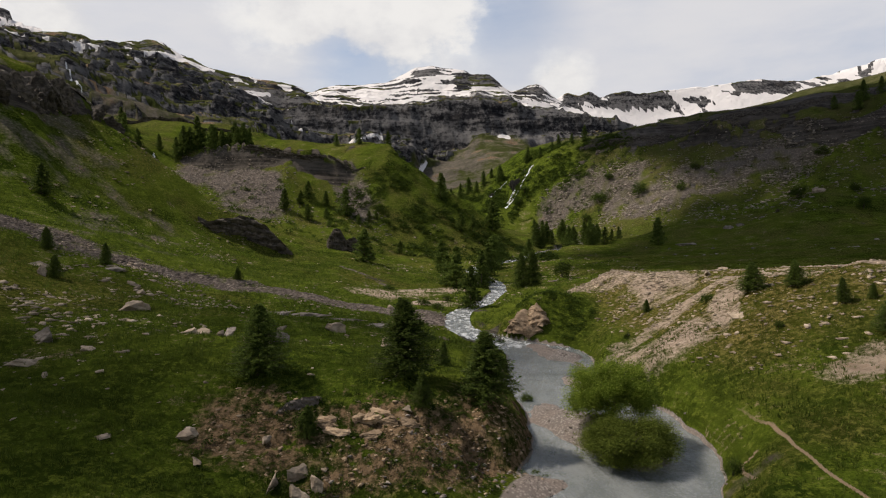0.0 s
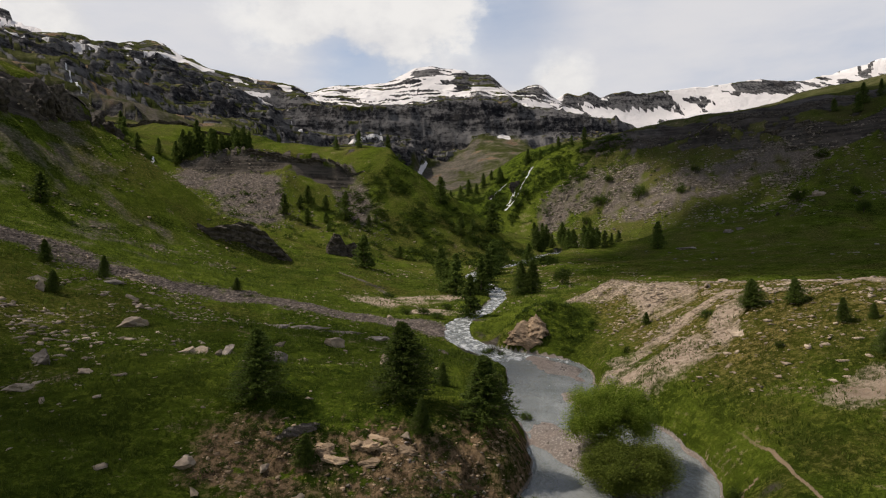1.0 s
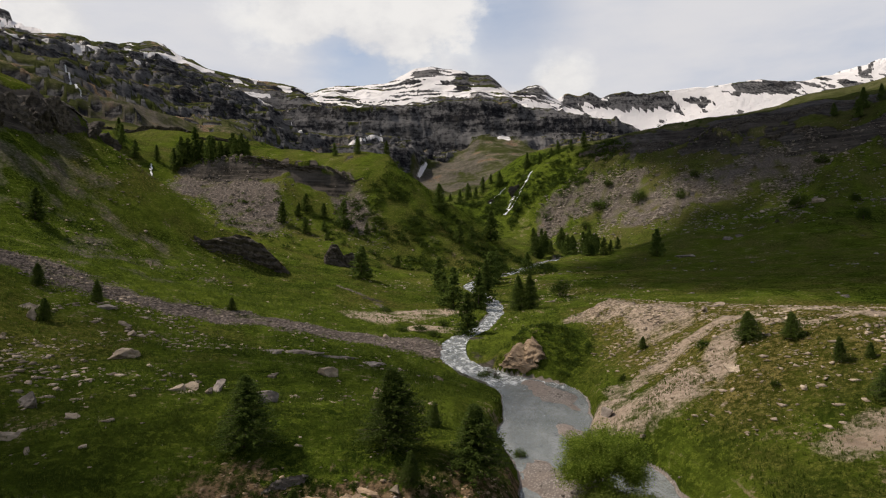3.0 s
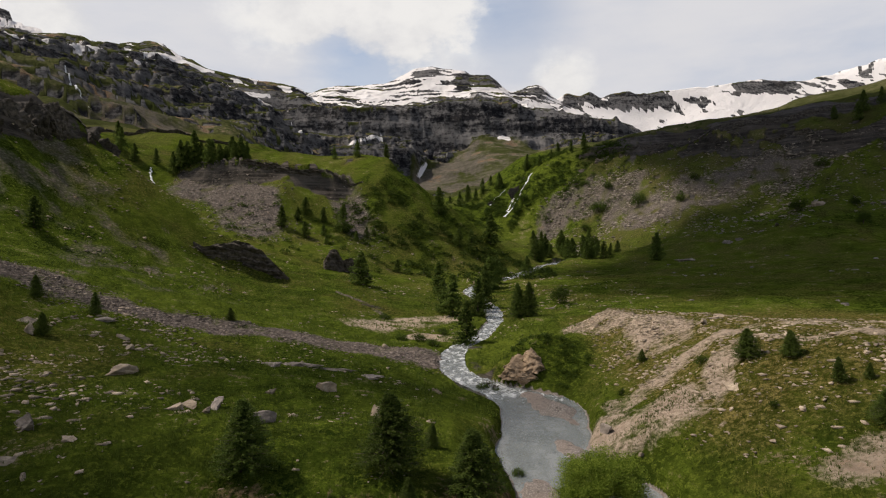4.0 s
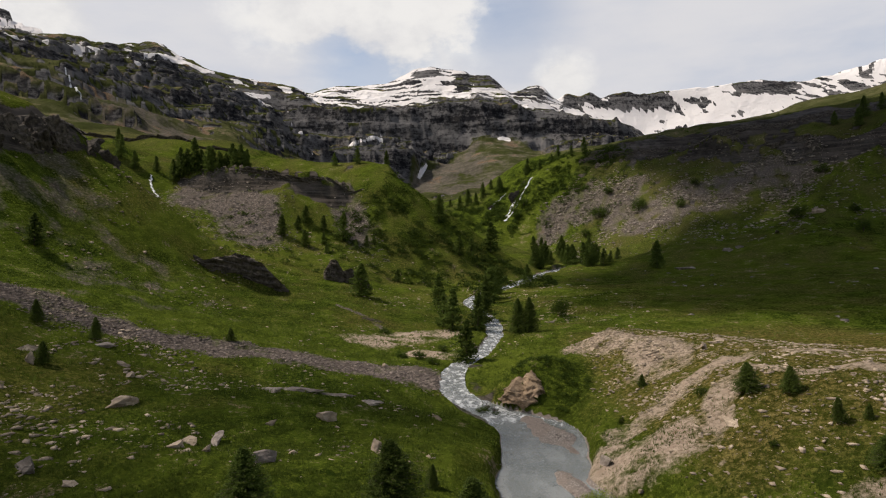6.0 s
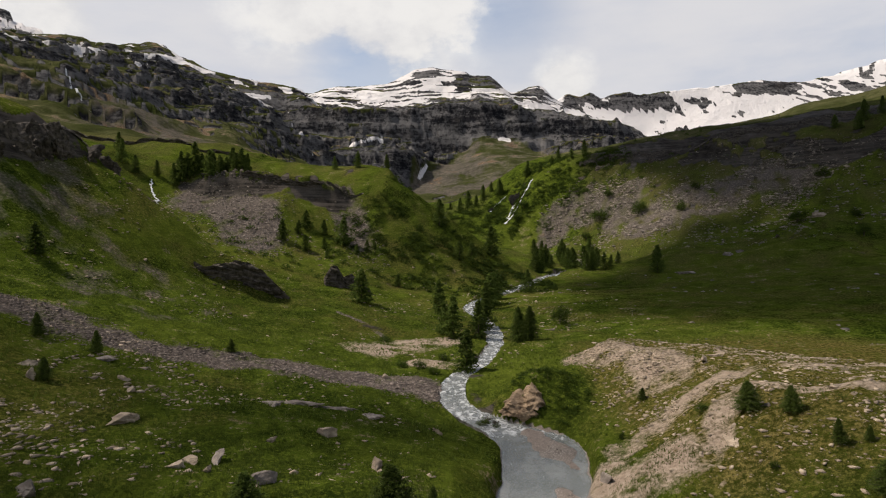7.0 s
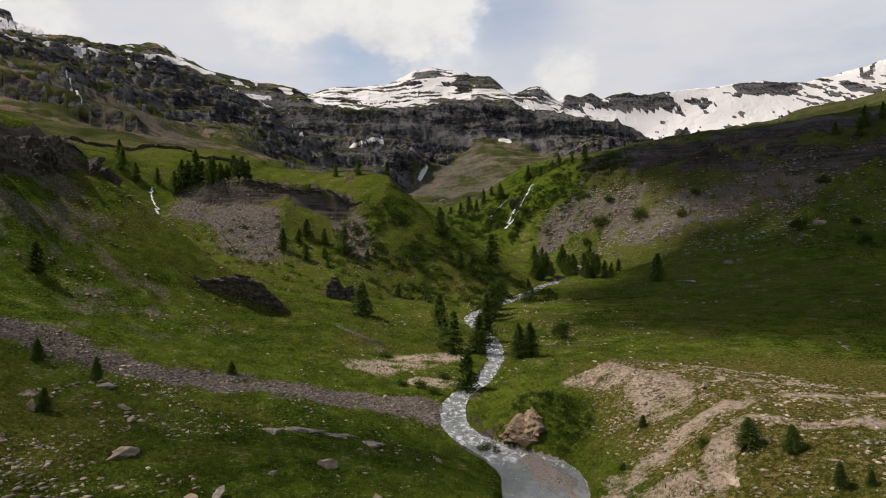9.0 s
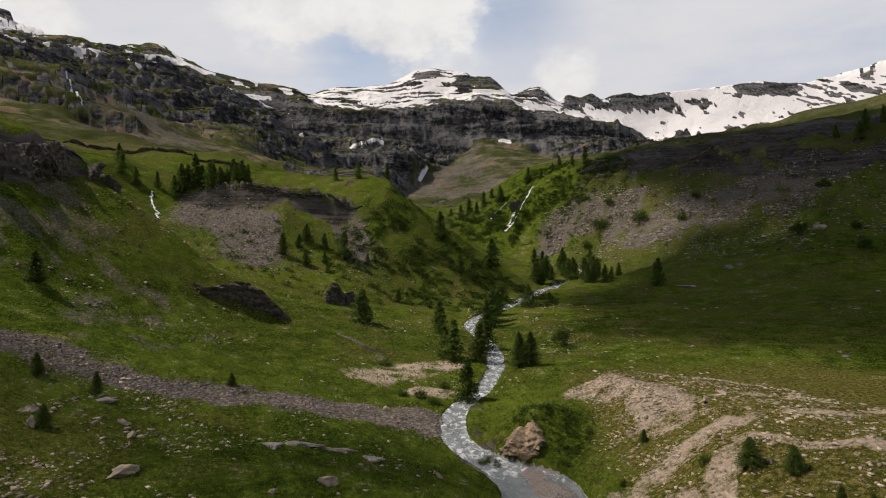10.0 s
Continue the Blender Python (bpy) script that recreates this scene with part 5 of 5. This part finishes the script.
# rock bands: bedded faces that stand out of the slopes
def ledge(start, end, tall, profile, over, beds, dip, seed, mat, label, back=4.0, columns=70, proud=0.3, lean=0.0):
    """A bedded rock face from start to end on the plan, facing to the right of that run. profile: heights along it, 0 to 1; over: how far its top hangs out; dip: slant of the beds; lean: how far its foot stands out."""
    ax, ay = start
    dx, dy = end[0] - ax, end[1] - ay
    run = math.hypot(dx, dy)
    fx, fy = dy / run, -dx / run
    rows = 20
    u = np.linspace(0, 1, columns)
    top = np.interp(u, np.linspace(0, 1, len(profile)), profile) * tall * (1 + 0.2 * fbm(u * run / 5, u * 0 + seed, 1, 4, seed))
    gx, gy = ax + dx * u, ay + dy * u
    foot = height(gx + fx * (1.0 + lean), gy + fy * (1.0 + lean)) - 1.2
    crown = np.maximum(height(gx, gy), foot + 0.5) + np.maximum(top, 0.05) * proud
    verts = []
    for j in range(rows + 3):
        t = min(j / rows, 1.0)
        z = foot + (crown - foot) * t
        q = z / tall * beds + u * dip + fbm(u * 6, u * 0 + seed, 1, 3, seed + 1) * 0.7
        tooth = q - np.floor(q)
        out = over * t + lean * (1 - t) + 0.16 * lean * math.sin(math.pi * t) + (0.10 * tall) * (tooth - 0.4) * (0.6 + 0.8 * (np.sin(np.floor(q) * 7.3) * 0.5 + 0.5)) + fbm(u * run / 3.5, z / 2.2 + seed, 1, 4, seed + 5) * 0.11 * tall
        out = out * np.minimum(1, np.minimum(u, 1 - u) * 10)
        if j > rows:
            k = j - rows
            out = out - back * k * 0.5
            z = z - 0.3 * k * k
        verts.append(np.stack([gx + fx * out, gy + fy * out, z], -1))
    V = np.concatenate(verts)
    n = columns
    F = [(j * n + i, j * n + i + 1, (j + 1) * n + i + 1, (j + 1) * n + i) for j in range(rows + 2) for i in range(n - 1)]
    ob = new("rock_outcrop", mesh_from("rock_outcrop", V - V[0], F, mat))
    ob.location = V[0]
    return tagged(ob, label, "rock", "rock outcrops")


ledge((-71, 170.5), (-45, 176.5), 9.5, (0.15, 0.45, 0.6, 0.85, 1.0, 0.95, 0.55, 0.1), 0.9, 5, 3.2, 701, DARK_ROCK, "dark overhanging rock outcrop with a grassy top", 5, 70, 0.7)
ledge((-41, 207.5), (-34, 208.5), 9, (0.3, 0.9, 1.0, 0.5), 0.2, 4, 1.0, 702, DARK_ROCK, "dark upright rock outcrop beside a larch", 5, 70, 0.8, 1.2)
ledge((-35, 208.5), (-25, 211), 6.5, (0.7, 1.0, 0.7, 0.2), 0.2, 4, 1.5, 703, DARK_ROCK, "dark broken rock outcrop beside a larch", 4, 70, 0.8)
ledge((-12.4, 43.6), (-9.2, 44.7), 2.0, (0.2, 0.7, 1.0, 0.95, 0.5), 0.2, 5, 2.5, 715, GREY_ROCK, "dark slanted slab of rock in the eroded bank", 0.7, 60, 0.3, 0.3)
scarp_label = "dark bedded rock face of the scarp below the larches"
ledge((-98, 287), (-84, 285), 8, (0.3, 0.9, 0.7, 1.0), 0.3, 5, 1.2, 704, DARK_ROCK, scarp_label)
ledge((-86, 285.5), (-70, 283), 9, (0.8, 1.0, 0.75, 1.0), 0.3, 5, 1.5, 705, DARK_ROCK, scarp_label)
ledge((-72, 283), (-57, 286.5), 9, (1.0, 0.75, 0.9, 0.3), 0.3, 5, 1.0, 706, DARK_ROCK, scarp_label)
ledge((-56, 287.5), (-38, 290), 5, (0.2, 0.9, 0.8, 0.9, 0.1), 0.5, 3, 1.0, 710, DARK_ROCK, "dark overhanging lip of the scarp under a grassy shelf", 4, 70, 0.05)
cliff_label = "dark cliff at the head of the steep grassy slope"
ledge((-112, 196), (-115.5, 178), 8, (0.5, 1.0, 0.9, 1.0), 1.2, 5, 1.0, 707, DARK_ROCK, cliff_label, 1.5, 80, 0.2, 3.5)
ledge((-115, 180), (-116.5, 162), 9, (1.0, 0.9, 1.0, 0.9), 1.2, 5, 1.0, 708, DARK_ROCK, cliff_label, 1.5, 80, 0.2, 3.5)
ledge((-116.5, 164), (-114, 144), 8, (0.9, 1.0, 0.7, 0.3), 1.2, 5, 1.0, 709, DARK_ROCK, cliff_label, 1.5, 80, 0.2, 3.5)
for k, (x, y, w, d, h) in enumerate(((-114, 148, 9, 12, 13), (-116, 158, 10, 12, 16), (-115, 167, 9, 11, 15), (-115, 176, 10, 12, 17), (-112.5, 185, 9, 11, 15), (-110, 193, 8, 9, 11))):
    crag(x, y, w, d, h, 80 + 14 * math.sin(3 * k), 530 + k, DARK_ROCK, "dark blocky buttress of the cliff above the grassy slope", 0, -0.3, 5, 6 * math.sin(2 * k))
band_label = "long dark rock band along the top of the talus slope"
for k, (p, q, tall) in enumerate((((108, 470), (130, 457), 5), ((128, 458), (152, 444), 7), ((149, 445), (172, 434), 9), ((170, 435), (193, 424), 10), ((191, 426), (208, 400), 11), ((206, 403), (226, 375), 11),
                                  ((224, 378), (238, 362), 12), ((236, 364), (252, 348), 13), ((250, 350), (276, 338), 13), ((274, 339), (300, 328), 12), ((298, 329), (330, 317), 11))):
    ledge(p, q, tall, (0.8, 1.0, 0.7, 0.95, 0.8), 1.2, 4, 0.6, 720 + k, DARK_ROCK, band_label, 3, 70, 0.12, 7 if k > 6 else 3)
crest_label = "dark bedded rock layers along the crest of the slope"
CREST = ((112, 484), (134, 476), (156, 467), (178, 459), (196, 449), (211, 430), (229, 419), (247, 407), (266, 399), (288, 392), (310, 380), (332, 365))
for k, (p, q) in enumerate(zip(CREST[:-1], CREST[1:])):
    ledge((p[0] - 1, p[1] + 0.5), q, 6.5 + 0.35 * k, (0.8, 1.0, 0.6, 0.9, 0.8), 1.0, 4, 0.6, 760 + k, DARK_ROCK, crest_label, 3, 60, 0.15, 5 + 0.4 * k)
for k, (p, q) in enumerate((((-262, 379), (-236, 374)), ((-238, 375), (-208, 368)), ((-210, 369), (-184, 357)), ((-186, 358), (-160, 348)), ((-162, 349), (-134, 338)), ((-136, 339), (-112, 336)))):
    ledge(p, q, 7.5, (0.5, 1.0, 0.5, 0.9, 0.4), 1.0, 3, 0.6, 740 + k, DARK_ROCK, "dark rock step across the grassy shelf", 4, 50)


def peaked_rock(x, y, w, d, h, turn, seed, mat, label):
    """A pointed outcrop: steep facets that rise from a broad foot to an uneven top."""
    rng = np.random.default_rng(seed)
    ring = [(0.5 * math.cos(a) * rng.uniform(0.85, 1.1), 0.5 * math.sin(a) * rng.uniform(0.85, 1.1), -0.35) for a in np.linspace(0, 5.6, 9)]
    ring += [(0.33 * math.cos(a) * rng.uniform(0.8, 1.15), 0.33 * math.sin(a) * rng.uniform(0.8, 1.15), rng.uniform(0.15, 0.35)) for a in np.linspace(0.4, 5.8, 6)]
    bm = bmesh.new()
    for q in ring + [(0.06, 0.05, 0.66), (-0.14, 0.1, 0.5), (0.2, 0.1, 0.45)]:
        bm.verts.new(q)
    bmesh.ops.convex_hull(bm, input=bm.verts[:])
    bmesh.ops.triangulate(bm, faces=bm.faces[:])
    bmesh.ops.subdivide_edges(bm, edges=bm.edges[:], cuts=14, use_grid_fill=True)
    bmesh.ops.triangulate(bm, faces=bm.faces[:])
    bm.verts.index_update()
    v, f = np.array([q.co[:] for q in bm.verts]), [[q.index for q in t.verts] for t in bm.faces]
    bm.free()
    q = v[:, 2] * 7 + v[:, 0] * 3 + fbm(v[:, 0] * 3, v[:, 1] * 3, 1, 3, seed)
    grow = 1 + 0.03 * (q - np.floor(q) - 0.5) + 0.3 * fbm(v[:, 0] * 4 + v[:, 2] * 3, v[:, 1] * 4, 1, 5, seed + 2)
    v = v * np.stack([grow, grow, 0.6 + 0.4 * grow], -1)
    ob = new("rock_outcrop", mesh_from("rock_outcrop", v, f, mat))
    ob.location, ob.scale = (x, y, ground_at(x, y) - 0.36 * h), (w, d, h)
    ob.rotation_euler = (0, 0, radians(turn))
    return tagged(ob, label, "rock", "rock outcrops")


peaked_rock(13.7, 99.2, 8.5, 5.0, 3.7, 34, 601, TAN_ROCK, "tan pointed rock outcrop rising above the stream")
peaked_rock(16.0, 99.4, 8.2, 4.8, 3.3, 80, 604, TAN_ROCK, "tan weathered shoulder of the outcrop, partly overgrown")

loose = [
    ("scree_stones", 8000, 11, lambda x, y: scree_line(x, y), (-100, 4, 86, 124), (0.2, 0.85), SCREE_ROCK, "grey scree stones spread down the slope in a long tongue", "scree"),
    ("talus_blocks", 13000, 12, lambda x, y: np.clip((1.1 * np.maximum(band(x, y, 15, (88, 447), (112, 438), (129, 420), (123, 405), soft=1.2), band(x, y, 17, (131, 384), (160, 376), (195, 371), (211, 356), soft=1.2)) + 0.16 * band(x, y, 46, (112, 418), (148, 383), (193, 342), (228, 326))) * step(-0.3, 0.2, fbm(x, y, 16, 3, 9)), 0, 1), (70, 270, 290, 470), (0.5, 2.9), TALUS_ROCK, "grey talus blocks strewn below the rock band", "talus"),
    ("rubble", 3600, 13, lambda x, y: band(x, y, 17, (-114, 276), (-98, 274), (-86, 264), (-80, 248)) + 0.5 * band(x, y, 9, (-44, 280), (-32, 255)), (-140, -20, 225, 290), (0.35, 1.5), TALUS_ROCK, "grey rubble lying below the scarp", "rubble"),
    ("field_stones", 3000, 14, lambda x, y: np.clip(0.75 * step(-0.15, 0.35, fbm(x, y, 14, 3, 15)) * (0.16 + 0.84 * step(22, 45, -x)) * (0.3 + 0.7 * step(48, 66, y)) + 0.015, 0, 1), (-80, 0, 36, 104), (0.2, 1.25), PALE_ROCK, "pale stones dotted over the turf", "stones"),
    ("hillside_stones", 3200, 15, lambda x, y: np.clip(0.5 * step(0, 0.4, fbm(x, y, 26, 3, 17)) + 0.03, 0, 1), (-120, 60, 120, 260), (0.3, 1.5), PALE_ROCK, "pale stones dotted over the hillside", "stones"),
    ("knoll_stones", 9000, 16, lambda x, y: np.clip((0.14 + 0.5 * step(0.0, 0.4, fbm(x, y, 7, 3, 19))) * step(24, 30, x) * step(46, 60, y) + 0.8 * band(x, y, 4, (28, 112), (33, 107), (37, 97)), 0, 1) * step(41, 46, y), (22, 62, 41, 116), (0.12, 0.95), PALE_ROCK, "pale slabs and chips of limestone on the dry knoll", "stones"),
    ("bank_stones", 1300, 17, lambda x, y: band(x, y, 3.3, (-14, 42.5), (-9, 41), (-3, 42), (2.5, 43.2), (5.5, 45.5)), (-20, 9, 36, 50), (0.06, 0.5), TAN_ROCK, "pinkish broken stones on the eroded bank", "stones"),
    ("stream_stones", 2600, 18, lambda x, y: 0.4 * band(x, y, 3.2, (12, 60), (13.6, 45)) + band(x, y, 3.6, (16.8, 88), (17, 80)) * 0.5 + 0.6 * band(x, y, 4.5, (-3, 37), (4, 40)) + 0.25 * (np.abs(x - smooth_interp(y, 1)) < smooth_interp(y, 3) * 1.1), (-8, 24, 33, 130), (0.12, 0.55), GREY_ROCK, "grey rounded stones in the shallow stream bed", "stones"),
    ("meadow_stones", 500, 19, lambda x, y: np.clip(0.5 * step(0.1, 0.4, fbm(x, y, 20, 3, 23)), 0, 1), (15, 220, 115, 320), (0.5, 2.2), GREY_ROCK, "grey stones dotted over the flat meadow", "stones"),
]
for name, n, seed, density, box, size, mat, label, cat in loose:
    scatter(name, pick_spots(n, seed, density, box, size, (0.35, 0.8), 0.08), PEBBLES, mat, label, cat)


# ---- grass ----
def tuft(seed):
    rng = np.random.default_rng(seed)
    v, f = [], []
    for k in range(5):
        a, lean = rng.uniform(0, 6.283), rng.uniform(0.15, 0.6)
        b = np.array([math.cos(a), math.sin(a), 0]) * rng.uniform(0, 0.4)
        side = np.array([-math.sin(a), math.cos(a), 0]) * 0.09
        v += [b - side, b + side, b + np.array([math.cos(a) * lean, math.sin(a) * lean, rng.uniform(0.6, 1.1)])]
        f.append((3 * k, 3 * k + 1, 3 * k + 2))
    return np.array(v), np.array(f)


TUFTS = [tuft(600 + i) for i in range(6)]


def turf(x, y):
    xs, w = smooth_interp(y, 1), smooth_interp(y, 3)
    free = step(w + 0.8, w + 2.5, np.abs(x - xs)) * (1 - band(x, y, 3.4, (-15, 42.5), (-3, 42.3), (5.5, 46))) * (1 - band(x, y, 0.6, (23.4, 34), (23.8, 40), (24.6, 49.6), (23.2, 55.3)))
    free = free * (1 - 0.7 * step(26, 32, x) * step(48, 58, y))
    return np.clip(free * (0.45 + fbm(x, y, 4, 3, 33) * 0.9), 0, 1)


scatter("meadow_grass", pick_spots(26000, 21, turf, (-42, 46, 32, 72), (0.16, 0.42), (0.8, 1.3), 0.05), TUFTS, BLADES, "tufts of long green meadow grass", "grass")

scatter("upland_grass", pick_spots(24000, 22, lambda x, y: turf(x, y) * (1 - scree_line(x, y)) * (1 - 0.85 * step(23, 27, x) * (1 - step(114, 122, y))), (-95, 75, 72, 200), (0.35, 0.85), (0.6, 1.0), 0.05), TUFTS, BLADES, "tussocks of rough green grass on the slopes", "grass")


# ---- falling water ----
def waterfall(label, width, *pts):
    """A ribbon of white water that follows the ground down a line."""
    n = 70
    P = np.array(pts, float)
    t = np.linspace(0, len(P) - 1, n)
    x, y = np.interp(t, range(len(P)), P[:, 0]), np.interp(t, range(len(P)), P[:, 1])
    x = x + fbm(t * 2.0 + P[0, 0], t * 0, 1, 3, 3) * (0.8 + 0.8 * width)
    w = width * (0.6 + 0.8 * np.abs(fbm(t * 3, t * 0 + 4, 1, 2, 8)) + 0.3 * t / t[-1])
    w = w * (0.4 + 0.8 * step(-0.15, 0.1, fbm(t * 4.0, t * 0 + P[0, 0], 1, 2, 12)))
    rows = []
    for i in range(n):
        for j in (-1, -0.3, 0.3, 1):
            px = x[i] + w[i] * 0.5 * j
            rows.append((px, y[i], ground_at(px, y[i]) + 0.35 + 0.25 * (1 - j * j) + width * 0.08))
    faces = [(i * 4 + j, i * 4 + j + 1, i * 4 + j + 5, i * 4 + j + 4) for i in range(n - 1) for j in range(3)]
    return tagged(new("waterfall", mesh_from("waterfall", rows, faces, FALLS, True)), label, "waterfall", "waterfalls", kind="structure")


waterfall("white cascade falling over the ledges of the spur", 3.4, (75.5, 506), (74.4, 503.4), (70.2, 496.4), (66.1, 494.1), (61.6, 495), (57.7, 491), (54.3, 481.4), (51, 474))
waterfall("thin strand of the cascade on the spur", 1.6, (66.1, 494.1), (64, 489), (60, 484), (56, 478))
waterfall("thin white thread of water on the ledges", 1.2, (55.5, 518), (48.9, 511.8), (43.9, 505.4), (40, 498))
waterfall("thin white waterfall on the green mountain flank", 4.6, (-636, 994), (-588, 928), (-540, 868), (-502, 813), (-491, 808), (-481, 806))
waterfall("white thread of water spilling off the grassy shelf", 1.3, (-141, 287), (-138, 281), (-132, 273), (-127, 264))


# ---- unseen clouds, added above the left-hand mountains to shade parts of the valley ----
def ball():
    bm = bmesh.new()
    bmesh.ops.create_icosphere(bm, subdivisions=3, radius=1.0)
    v, f = np.array([p.co[:] for p in bm.verts]), np.array([[q.index for q in t.verts] for t in bm.faces])
    bm.free()
    return v * (1 + 0.12 * fbm(v[:, 0] * 3, v[:, 1] * 3 + v[:, 2] * 2, 1, 4, 9))[:, None], f


BALL = ball()


def cloud(x, y, z, rx, ry, rz, seed, lumps=46, big=1.0):
    rng = np.random.default_rng(seed)
    V, Fc, base = [], [], 0
    for k in range(lumps):
        a, q = rng.uniform(0, 6.283), math.sqrt(rng.uniform(0, 1))
        s = rng.uniform(0.26, 0.4) * (1.15 - 0.55 * q) * big
        v, f = BALL
        v = v * s * 1.05 + np.array([math.cos(a) * q * 0.85, math.sin(a) * q * 0.85, rng.uniform(0, 0.5) * (1 - q)])
        V.append(v), Fc.append(f + base)
        base += len(v)
    ob = new("cloud", mesh_from("cloud", np.concatenate(V), np.concatenate(Fc), CLOUD, True))
    ob.location, ob.scale = (x, y, z), (rx, ry, rz)
    return tagged(ob, "unseen white cloud added high above to shade the valley", "cloud", "clouds")


def over(x, y, z):
    """The place at height z that lies towards the sun from a spot on the ground."""
    return x + SUN.x / SUN.z * z, y + SUN.y / SUN.z * z, z


# set by where shade is wanted: right slope and meadow, then near left turf
cloud(*over(205, 216, 800), 164, 116, 50, 3)
cloud(*over(316, 382, 830), 110, 120, 50, 4)
cloud(*over(290, 470, 830), 110, 76, 40, 7)
cloud(*over(194, 312, 815), 96, 44, 40, 9)
cloud(*over(-52, 40, 760), 38, 23, 24, 5)
cloud(*over(-26, 86, 760), 50, 16, 24, 6, 26, 0.74)
